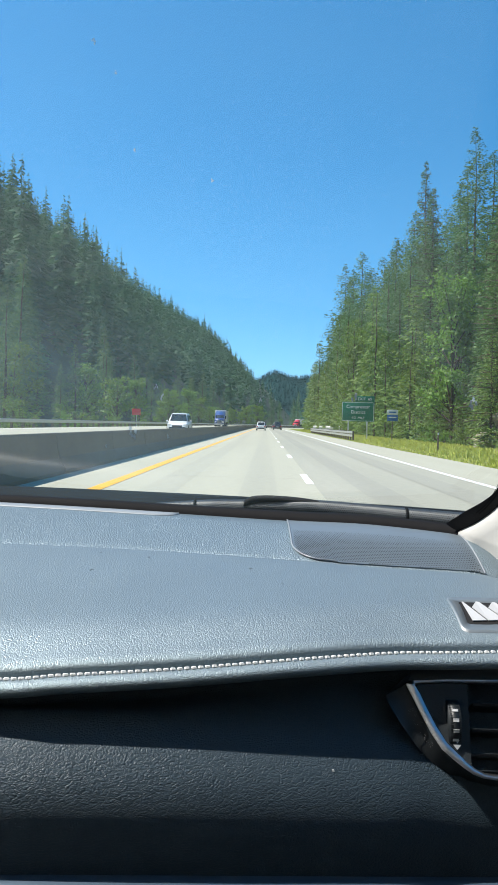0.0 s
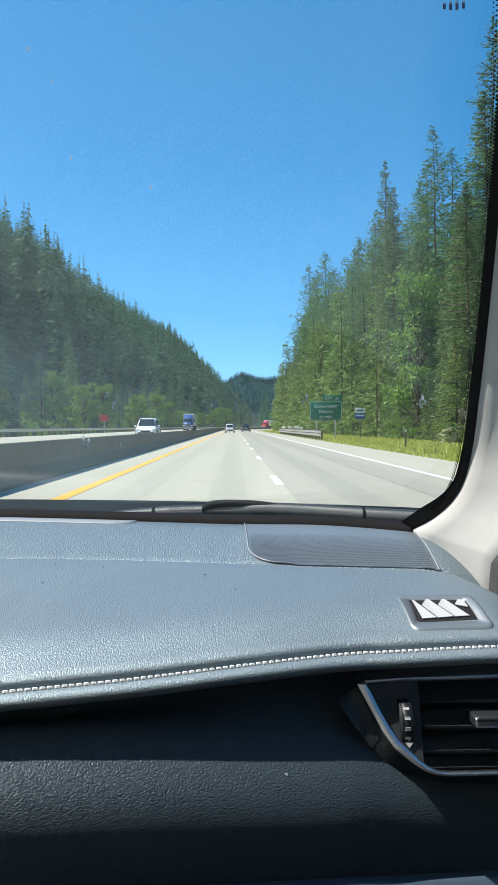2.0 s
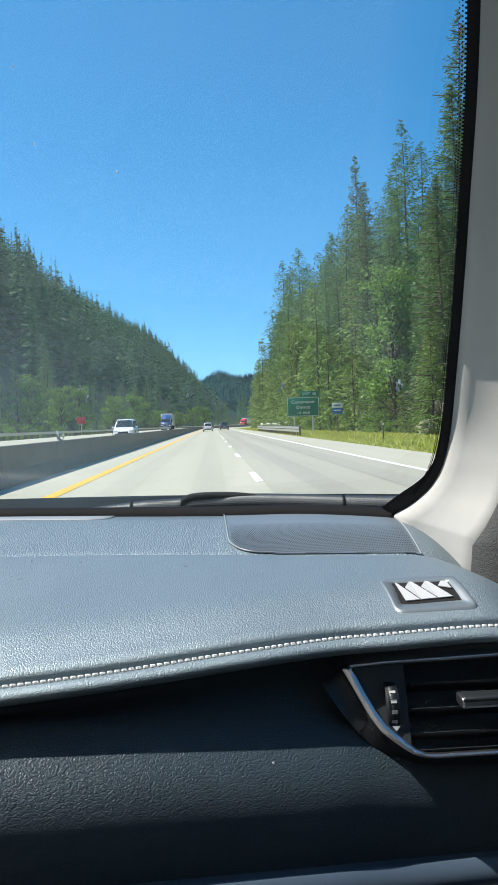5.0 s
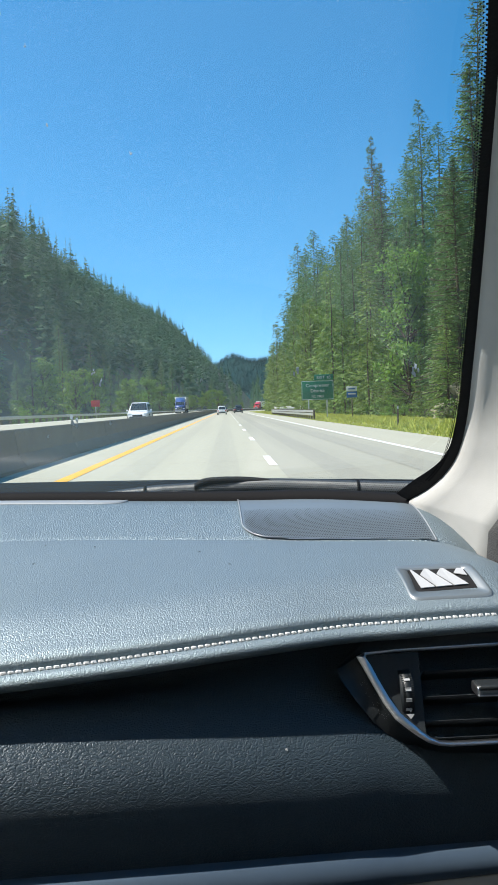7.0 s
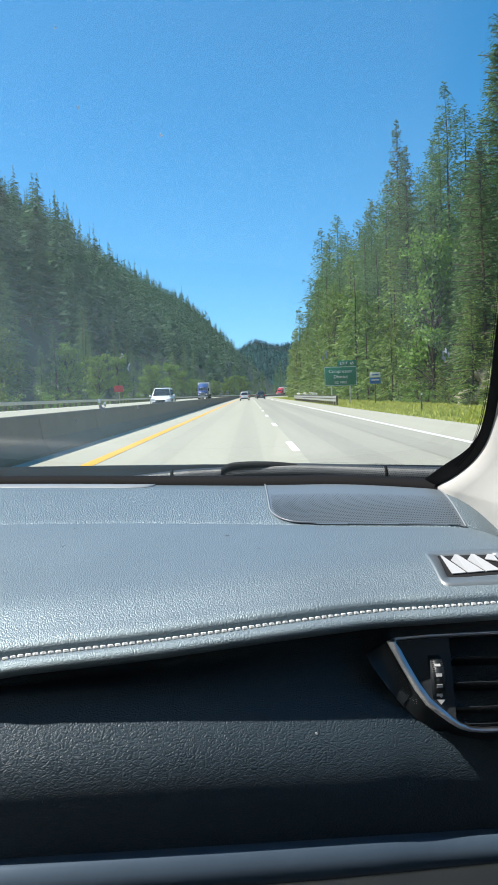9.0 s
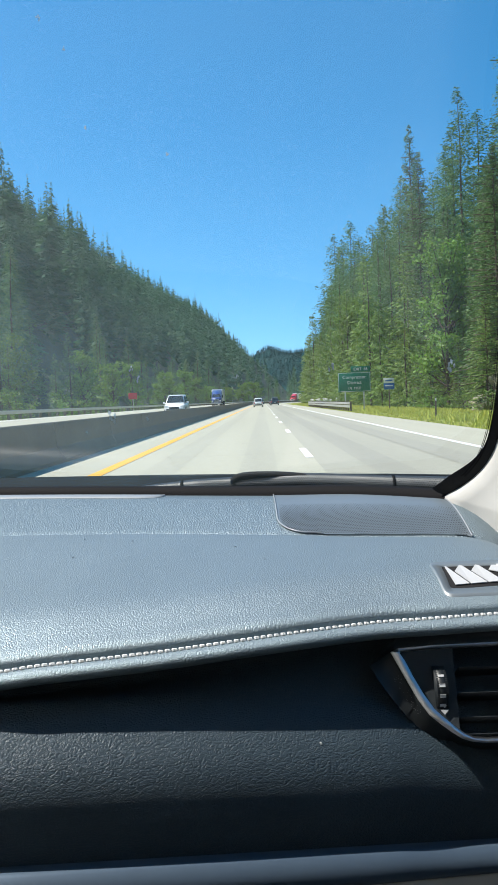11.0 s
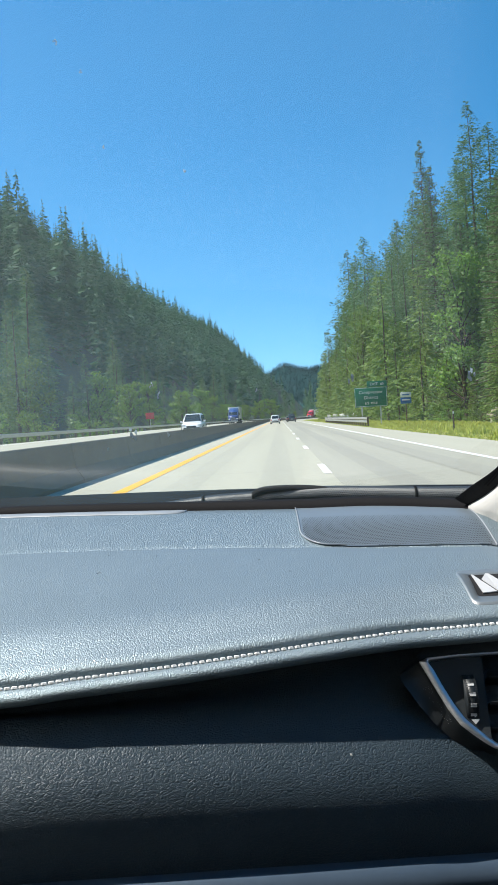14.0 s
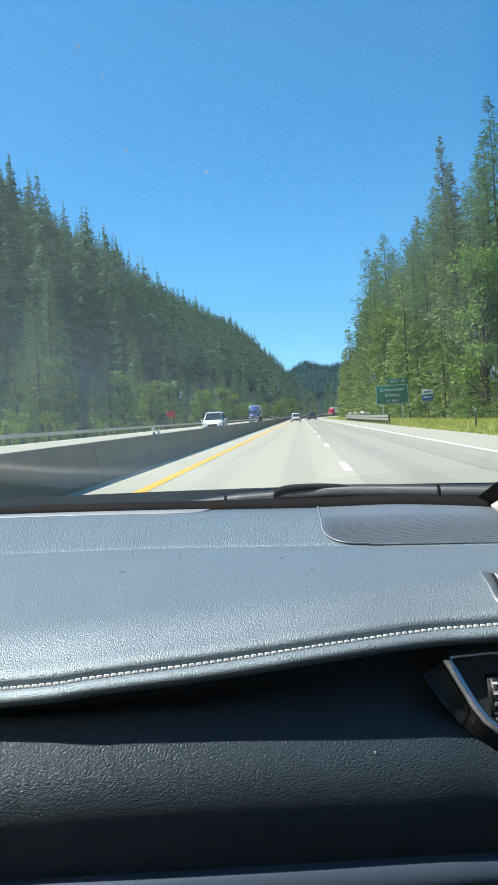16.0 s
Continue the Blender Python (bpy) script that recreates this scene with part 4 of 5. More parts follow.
part("face_plate", bm, PLASTIC, vent, "", False)
# black sheet behind the louvres as the duct's shaded depth
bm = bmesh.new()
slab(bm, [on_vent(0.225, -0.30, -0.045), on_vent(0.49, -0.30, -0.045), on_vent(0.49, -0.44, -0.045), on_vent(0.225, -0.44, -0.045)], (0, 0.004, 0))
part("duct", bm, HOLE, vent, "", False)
for r in (-0.333, -0.366, -0.3975, -0.4195):
    bm = bmesh.new()
    q = [on_vent(0.236, r, -0.006), on_vent(0.478, r + 0.001, -0.006), on_vent(0.478, r + 0.001, -0.03), on_vent(0.236, r, -0.03)]
    slab(bm, q, (0, 0.001, -0.0035))
    bmesh.ops.bevel(bm, geom=bm.edges[:], offset=0.0007, segments=1, affect="EDGES")
    part("louvre", bm, PLASTIC, vent, "", False)
# slider on the louvre
bm = bmesh.new()
c0 = on_vent(0.296, -0.3635, 0.004)
box(bm, (0, -0.007, -0.0045), (0.052, 0.012, 0.0045), 0.0028, Matrix.Translation(c0))
slider = part("slider", bm, CHROME, vent, "chrome-edged airflow slider")
bm = bmesh.new()
box(bm, (0.001, -0.0074, 0.0006), (0.051, 0.009, 0.0051), 0.002, Matrix.Translation(c0))
part("slider_top", bm, PLASTIC, slider)
# thumb wheel with its marks
hub = on_vent(0.2115, -0.359, -0.0105)
axle = Vector((1, 0, 0))
bm = bmesh.new()
tube(bm, hub - axle * 0.0047, hub + axle * 0.0047, 0.0185, 0.0185, 48)
wheel = part("thumb_wheel", bm, PLASTIC, vent, "ribbed black thumb wheel")
for a in range(64):
    t = 2 * math.pi * a / 64
    if math.sin(t) > 0.95 or math.cos(t) > 0.2:
        continue
    for x0 in (-0.0044, 0.0030):
        bm = bmesh.new()
        box(bm, (x0, -0.0004, -0.0004), (x0 + 0.0015, 0.0004, 0.0004), 0, Matrix.Translation(hub + Vector((0, 0.0185 * math.cos(t), 0.0185 * math.sin(t)))) @ Matrix.Rotation(t, 4, "X"))
        part("rib", bm, PLASTIC, wheel, "", False)
for k, t in enumerate((128, 153, 178, 203)):
    bm = bmesh.new()
    t = radians(t)
    box(bm, (-0.0021, -0.0003, -0.0011), (0.0021, 0.0003, 0.0011), 0.00025, Matrix.Translation(hub + Vector((0, 0.0186 * math.cos(t), 0.0186 * math.sin(t)))) @ Matrix.Rotation(t, 4, "X"))
    part("mark", bm, WHITE_PL if k < 3 else STEEL, wheel, "small white mark", False)
for r, s in ((-0.3835, -1), (-0.3925, 1)):
    bm = bmesh.new()
    slab(bm, [on_vent(0.2110, r + s * 0.003, 0.0), on_vent(0.2215, r + s * 0.003, 0.0), on_vent(0.2165, r - s * 0.0035 * s * s, 0.0)] if s > 0 else [on_vent(0.2110, r + 0.004, 0.0), on_vent(0.2215, r + 0.004, 0.0), on_vent(0.2165, r - 0.004, 0.0)], (0, 0.0006, -0.0003))
    part("arrow_mark", bm, STEEL, vent, "pale arrow mark", False)

# ---- windscreen, black border, pillar, visor, roof ----
CORNER = [(0.2360, 1.066, -0.131), (0.2585, 1.05, -0.1155), (0.2795, 1.035, -0.093), (0.2925, 1.02, -0.064), (0.2980, 1, -0.021), (0.2914, 0.95, 0.04), (0.2830, 0.9, 0.093), (0.2660, 0.82, 0.155), (0.2473, 0.74, 0.208), (0.2162, 0.62, 0.259), (0.1810, 0.5, 0.305), (0.1640, 0.44, 0.328)]
pillar_edge = spline(CORNER, 5)


rake = smooth_ramp([(-0.20, 1.150), (-0.16, 1.122), (-0.02, 1.022), (0.093, 0.925), (0.208, 0.780), (0.259, 0.68), (0.305, 0.55), (0.328, 0.475), (0.36, 0.38)])


def glass_at(x, z):
    """Distance ahead of the glass at a height, bowed towards the sides."""
    return rake(z) + 0.265 * max(0.0, 0.26 - x) ** 0.85 * min(1.0, max(0.35, (0.33 - z) / 0.45))


windscreen = tagged(new("windscreen"), "clear raked windscreen glass with a black border", "windscreen")
bm = bmesh.new()
rows = []
for x in stations(-1.0, 0.34, 0.06):
    rows.append([P(x, glass_at(x, z) + 0.012, z) for z in stations(-0.155, 0.34, 0.03)])
grid(bm, rows)
pane = part("pane", bm, GLASS, windscreen, "clear glass pane")
pane.visible_shadow = False
if pane.data.polygons[0].normal.y > 0:
    pane.data.flip_normals()
# black border along the pillar: wide at the rounded corner, thin further up
bm = bmesh.new()
rows = []
for i, p in enumerate(pillar_edge):
    f = i / (len(pillar_edge) - 1)
    w = 0.0075 + 0.0055 * max(0.0, 1 - f) + 0.009 * math.exp(-((f - 0.10) / 0.12) ** 2)
    n = Vector((-1, 0, 0.75 * math.exp(-((f - 0.05) / 0.2) ** 2))).normalized()
    q = P(*p)
    rows.append([q + Vector((0.004, 0.010, 0)), q + n * w * 0.5 + Vector((0, 0.008, 0)), q + n * w + Vector((0, 0.010, 0))])
grid(bm, rows)
part("border", bm, RUBBER, windscreen, "black border along the pillar")
bm = bmesh.new()
rows = []
for x in stations(-0.8, 0.262, 0.02):
    y, z = edge_y(x), edge_z(x)
    rows.append([P(x, y + 0.004, z - 0.012), P(x, y + 0.006, z + 0.002), P(x, y + 0.012, z + 0.010), P(x, y + 0.022, z + 0.012), P(x, y + 0.035, z + 0.002)])
grid(bm, rows)
part("lower_seal", bm, DARK, windscreen, "black rubber seal at the glass foot")

bm = bmesh.new()
for i, p in enumerate(pillar_edge[8:]):
    f = (i + 8) / (len(pillar_edge) - 1)
    for k in range(6):
        q = p.lerp(pillar_edge[min(len(pillar_edge) - 1, i + 9)], k / 6)
        for row, size in enumerate((0.0010, 0.0008, 0.0006)):
            o = P(q.x - 0.0085 - 0.0050 * (1 - f) - 0.0024 * row, q.y + 0.009, q.z + (row % 2) * 0.0015)
            bm.faces.new([bm.verts.new(o + Vector((size * math.cos(a), 0, size * math.sin(a)))) for a in (0, 1.05, 2.09, 3.14, 4.19, 5.24)])
for j in range(120):
    for row in range(7):
        x = -0.10 + j * 0.0030 + (row % 2) * 0.0015
        y, z = edge_y(x) + 0.022, edge_z(x) + 0.0135 + row * 0.0026
        size = 0.0008 - 0.00006 * row
        bm.faces.new([bm.verts.new(P(x + size * math.cos(a), y, z + size * math.sin(a))) for a in (0, 1.05, 2.09, 3.14, 4.19, 5.24)])
tagged(part("dot_band", bm, DARK, windscreen, "black printed dots along the glass edge", False), kind="stuff")

pillar = tagged(new("pillar_trim"), "pale grey plastic trim on the windscreen pillar", "pillar trim")
bm = bmesh.new()
rows = []
for i, p in enumerate(pillar_edge):
    f = i / (len(pillar_edge) - 1)
    s = p.y / 1.0
    w = (0.044 + 0.11 * max(0, 0.36 - f)) * (0.55 + 0.45 * s)
    drop = 0.06 * max(0.0, 0.22 - f)
    rows.append([P(p.x + 0.001, p.y + 0.012, p.z), P(p.x + 0.0025, p.y - 0.012 * s, p.z - 0.001), P(p.x + 0.22 * w, p.y - 0.022 * s, p.z - drop * 0.5), P(p.x + 0.5 * w, p.y - 0.05 * s, p.z - drop), P(p.x + 0.75 * w, p.y - 0.08 * s, p.z - drop * 1.5), P(p.x + w * 0.85, p.y - 0.10 * s, p.z - drop * 2), P(p.x + w * 1.6, p.y - 0.10 * s, p.z - drop * 2)])
rows.insert(0, [v + Vector((0.0, 0.02, -0.07)) for v in rows[0]])
grid(bm, rows)
part("shell", bm, PALE_TRIM, pillar)

door = tagged(new("door_trim"), "dark front door trim beside the pillar", "door")
bm = bmesh.new()
box(bm, (0.372, -0.6, EYE - 0.75), (0.42, 1.0, EYE - 0.12), 0.02)
part("panel", bm, PLASTIC, door)
bm = bmesh.new()
frame_rows = [[r[5] + Vector((-0.004, -0.004, 0)), r[5] + Vector((0.02, -0.035, 0)), r[5] + Vector((0.07, -0.05, 0)), r[5] + Vector((0.16, -0.05, 0)), r[5] + Vector((0.16, 0.03, 0))] for r in rows]
frame_rows.insert(0, [v + Vector((0.0, 0.0, -0.25)) for v in frame_rows[0]])
grid(bm, frame_rows)
part("window_frame", bm, CLOTH, door, "dark cloth-covered window frame")

visor = tagged(new("sun_visor"), "dark grey sun visor folded against the roof edge", "sun visor")
edge = [(-0.420, 0.432, 0.2320), (-0.300, 0.430, 0.2420), (-0.120, 0.426, 0.2520), (-0.042, 0.424, 0.2565), (0.000, 0.423, 0.2630), (0.024, 0.422, 0.2675), (0.040, 0.421, 0.2740), (0.051, 0.420, 0.2840), (0.060, 0.420, 0.2980), (0.064, 0.415, 0.3110)]
bm = bmesh.new()
rows = []
for p in spline(edge, 3):
    q = P(*p)
    rows.append([q + Vector((0, 0.006, 0.004)), q + Vector((0, 0.002, 0)), q + Vector((0, -0.006, 0.001)), q + Vector((0, -0.012, 0.008)), Vector((q.x, 0.34, EYE + 0.318)), Vector((q.x, 0.36, EYE + 0.328)), q + Vector((0, 0.004, 0.014))])
grid(bm, rows, close=True)
part("visor_board", bm, CLOTH, visor)
bm = bmesh.new()
hem = [P(*p) + Vector((0, -0.004, 0.0012)) for p in spline(edge, 3)]
for a, b in zip(hem, hem[1:]):
    tube(bm, a, b, 0.0016, 0.0016, 6)
part("hem", bm, RUBBER, visor, "dark piped hem")

# Unseen lining, made pale to bounce light onto dashboard and pillar.
cabin = tagged(new("cabin_shell"), "grey-lined roof, sides and rear of the car's cabin", "car interior", kind="structure")
bm = bmesh.new()
grid(bm, [[P(x, y, 0.345 + 0.03 * (1 - abs(x + 0.37)) + (0.0 if y > 0.3 else 0.03)) for x in (-1.1, -0.8, -0.37, 0.1, 0.40)] for y in (0.40, 0.30, -0.3, -1.2)])
bmesh.ops.solidify(bm, geom=bm.faces[:], thickness=0.03)
part("headliner", bm, BEIGE, cabin)
bm = bmesh.new()
box(bm, (-1.12, -1.25, EYE - 0.95), (0.44, -1.2, EYE + 0.40), 0.0)
part("rear_wall", bm, BEIGE, cabin)
bm = bmesh.new()
box(bm, (-1.12, -1.2, EYE - 0.95), (0.44, 1.28, EYE - 0.90), 0.0)
part("floor_carpet", bm, CLOTH, cabin)
bm = bmesh.new()
box(bm, (-1.12, -1.2, EYE - 0.9), (-1.07, 1.25, EYE - 0.14), 0.01)
part("far_door", bm, BEIGE, cabin)
# closed wall in place of a side window, keeps daylight off the vent
bm = bmesh.new()
box(bm, (0.43, -1.2, EYE - 0.75), (0.45, 0.3, EYE + 0.36), 0.0)
part("near_side", bm, BEIGE, cabin)

# ---- wiper and cowl outside the glass ----
cowl = tagged(new("cowl_panel"), "black plastic cowl under the windscreen", "cowl", kind="structure")
bm = bmesh.new()
rows = []
for x in stations(-1.0, 0.40, 0.05):
    y = edge_y(max(-0.8, min(0.3, x)))
    rows.append([P(x, y + 0.035, -0.136), P(x, y + 0.075, -0.134), P(x, y + 0.16, -0.122), P(x, y + 0.21, -0.1195), P(x, y + 0.25, -0.150)])
grid(bm, rows)
part("panel", bm, DARK, cowl)
wiper = tagged(new("windscreen_wiper"), "black windscreen wiper parked at the glass foot", "wiper")
ARM = [(-0.242, 1.335, -0.1445), (-0.222, 1.330, -0.1385), (-0.136, 1.32, -0.1330), (-0.049, 1.30, -0.1285), (0.035, 1.27, -0.1230), (0.11, 1.24, -0.1235), (0.19, 1.20, -0.1255), (0.262, 1.165, -0.1265), (0.32, 1.135, -0.1275)]
bm = bmesh.new()
rows = []
for i, p in enumerate(spline(ARM, 4)):
    q = P(*p)
    r = 0.0125 * min(1.0, 0.25 + i / 12)
    rows.append([q + Vector((0, r * 0.9 * math.cos(a), r * math.sin(a))) for a in [2 * math.pi * k / 8 for k in range(8)]])
grid(bm, rows, close=True)
WIPER = material("wiper_plastic", (0.034, 0.038, 0.042), 0.45, vary=0.15, scale=20, bump=0.1, bump_scale=300)
part("blade_arm", bm, WIPER, wiper, "black wiper arm and blade")
bm = bmesh.new()
rows = []
for p in spline([(-0.055, 1.29, -0.122), (-0.035, 1.285, -0.1135), (0.015, 1.275, -0.1125), (0.06, 1.26, -0.116), (0.11, 1.24, -0.1235)], 4):
    q = P(*p)
    rows.append([q + Vector((0, 0.007 * math.cos(a), 0.0055 * math.sin(a))) for a in [2 * math.pi * k / 8 for k in range(8)]])
grid(bm, rows, close=True)
part("arm_cover", bm, RUBBER, wiper, "raised cover of the wiper arm")
for x, y, z in ((-0.136, 1.32, -0.1330), (0.19, 1.20, -0.1255)):
    bm = bmesh.new()
    tube(bm, P(x - 0.002, y, z), P(x + 0.002, y, z), 0.0129, 0.0129, 12)
    part("clip", bm, DARK, wiper)
far_wiper = tagged(new("windscreen_wiper"), "black driver-side wiper parked at the glass foot", "wiper")
bm = bmesh.new()
rows = []
for i, p in enumerate(spline([(-0.325, 1.33, -0.144), (-0.37, 1.335, -0.138), (-0.55, 1.345, -0.131), (-0.80, 1.35, -0.126)], 4)):
    q = P(*p)
    r = 0.0098 * min(1.0, 0.25 + i / 7)
    rows.append([q + Vector((0, r * 0.9 * math.cos(a), r * math.sin(a))) for a in [2 * math.pi * k / 8 for k in range(8)]])
grid(bm, rows, close=True)
part("blade_arm", bm, WIPER, far_wiper)


# ---- vehicles ----
TYRE = RUBBER
RIM = material("grey_alloy", (0.4, 0.41, 0.42), 0.35, 0.8, vary=0.1, scale=6)
LAMP = material("clear_lamp", (0.75, 0.76, 0.78), 0.15, vary=0.05)
REDLAMP = material("red_lamp", (0.5, 0.02, 0.02), 0.2, vary=0.05)


def wheel_part(parent, x, y, r, w=0.22):
    bm = bmesh.new()
    s = math.copysign(1, x)
    prof = [(0.0, r * 0.62), (0.0, r * 0.9), (0.03, r), (w - 0.03, r), (w, r * 0.9), (w, r * 0.62)]
    grid(bm, [[Vector((x - s * a, y + q * math.cos(t), r + q * math.sin(t))) for a, q in prof] for t in [2 * math.pi * k / 20 for k in range(21)]])
    tyre = part("wheel", bm, TYRE, parent, "black rubber tyre")
    bm = bmesh.new()
    tube(bm, (x - s * 0.02, y, r), (x - s * 0.16, y, r), r * 0.63, r * 0.63, 14)
    part("rim", bm, RIM, tyre, "grey alloy rim")


def car(label, color, suv=True, length=4.6, width=1.84, height=1.68, bed=False):
    """A car on the road, facing +y, standing on its wheels at the origin."""
    top = tagged(new("pickup_truck" if bed else "car"), label, "pickup" if bed else "car")
    mat = paint("car_paint", color)
    L, W, H = length / 2, width / 2, height
    belt = 0.56 * H
    # body: cross-sections from tail to nose (station, half width, sill, shoulder height)
    secs = [(-L, 0.80, 0.42, belt * 0.86), (-L + 0.08, 0.93, 0.34, belt * 0.98), (-L + 0.7, 1.0, 0.27, belt), (-0.3, 1.0, 0.25, belt), (0.9, 1.0, 0.25, belt * 0.99), (L - 0.75, 0.98, 0.27, belt * 0.93), (L - 0.15, 0.90, 0.3, belt * 0.80), (L, 0.76, 0.36, belt * 0.62)]
    bm = bmesh.new()
    rows = []
    for y, w, lo, hi in secs:
        w *= W
        rows.append([Vector((sx * w * f, y, z)) for sx, f, z in ((-1, 0.9, lo), (-1, 1, lo + 0.12), (-1, 1, hi - 0.16), (-1, 0.93, hi - 0.03), (-1, 0.8, hi), (1, 0.8, hi), (1, 0.93, hi - 0.03), (1, 1, hi - 0.16), (1, 1, lo + 0.12), (1, 0.9, lo))])
    vs = grid(bm, rows, close=True)
    bm.faces.new(vs[0])
    bm.faces.new(vs[-1][::-1])
    part("body", bm, mat, top)
    back = -L + (0.25 if suv and not bed else (1.75 if bed else 0.75))
    cab = [(back, 0.80, belt - 0.02), (back + (0.22 if suv else 0.55), 0.72, H - 0.07), (back + 0.7, 0.71, H), (0.35, 0.71, H - 0.01), (0.62, 0.72, H - 0.09), (1.30, 0.84, belt - 0.03)]
    bm = bmesh.new()
    rows = [[Vector((-w * W * 1.12, y, belt - 0.04)), Vector((-w * W, y, z - 0.05 if z > belt else z)), Vector((-w * W * 0.9, y, z)), Vector((w * W * 0.9, y, z)), Vector((w * W, y, z - 0.05 if z > belt else z)), Vector((w * W * 1.12, y, belt - 0.04))] for y, w, z in cab]
    grid(bm, rows)
    part("roof", bm, mat, top)
    up = H - 0.16

    def pane_part(name, pts, d):
        bm = bmesh.new()
        slab(bm, [Vector(p) for p in pts], d)
        part(name, bm, CAR_GLASS, top, "dark tinted glass", False)

    pane_part("windshield", [(-0.78 * W, 1.19, belt + 0.05), (0.78 * W, 1.19, belt + 0.05), (0.64 * W, 0.70, up + 0.05), (-0.64 * W, 0.70, up + 0.05)], (0, 0.03, 0.03))
    b0, b1 = back + 0.02, back + (0.17 if suv else 0.42)
    pane_part("rear_window", [(-0.7 * W, b0, belt + 0.1), (0.7 * W, b0, belt + 0.1), (0.62 * W, b1, up + 0.02), (-0.62 * W, b1, up + 0.02)], (0, -0.035, 0.02))
    for sx in (-1, 1):
        for y0, y1 in ((back + 0.35, back + 0.35 + (0.35 - back) * 0.45), (back + 0.42 + (0.35 - back) * 0.45, 0.85)):
            pane_part("side_window", [(sx * 0.86 * W, y0, belt + 0.06), (sx * 0.86 * W, y1, belt + 0.06), (sx * 0.735 * W, min(y1, 0.55), up), (sx * 0.735 * W, y0 + 0.06, up)], (sx * 0.045, 0, 0.0))
        for y in (-L + 0.85, L - 0.9):
            wheel_part(top, sx * (W + 0.01), y, 0.36 if suv else 0.32)
        bm = bmesh.new()
        box(bm, (sx * 0.72 * W - 0.16, L - 0.18, belt * 0.66), (sx * 0.72 * W + 0.16, L - 0.02, belt * 0.66 + 0.15), 0.03)
        part("headlight", bm, LAMP, top, "clear headlight")
        bm = bmesh.new()
        box(bm, (sx * 0.8 * W - 0.1, -L - 0.01, belt * 0.68), (sx * 0.8 * W + 0.1, -L + 0.1, belt * 0.68 + 0.26), 0.02)
        part("tail_light", bm, REDLAMP, top, "red tail light")
        bm = bmesh.new()
        box(bm, (sx * (W + 0.09) - 0.08, 0.72, belt + 0.0), (sx * (W + 0.09) + 0.08, 0.86, belt + 0.14), 0.03)
        part("mirror", bm, mat, top)
    for y, d in ((L, 1), (-L, -1)):
        bm = bmesh.new()
        box(bm, (-0.72 * W, y - 0.06, 0.34), (0.72 * W, y + 0.05, 0.50), 0.03)
        part("bumper", bm, PLASTIC, top, "dark bumper")
    bm = bmesh.new()
    box(bm, (-0.26, -L - 0.03, 0.62), (0.26, -L - 0.01, 0.75), 0.0)
    part("plate", bm, WHITE_PL, top, "pale number plate", False)
    bm = bmesh.new()
    box(bm, (-0.45 * W, L - 0.08, belt * 0.52), (0.45 * W, L + 0.01, belt * 0.52 + 0.16), 0.02)
    part("grille", bm, DARK, top)
    return top


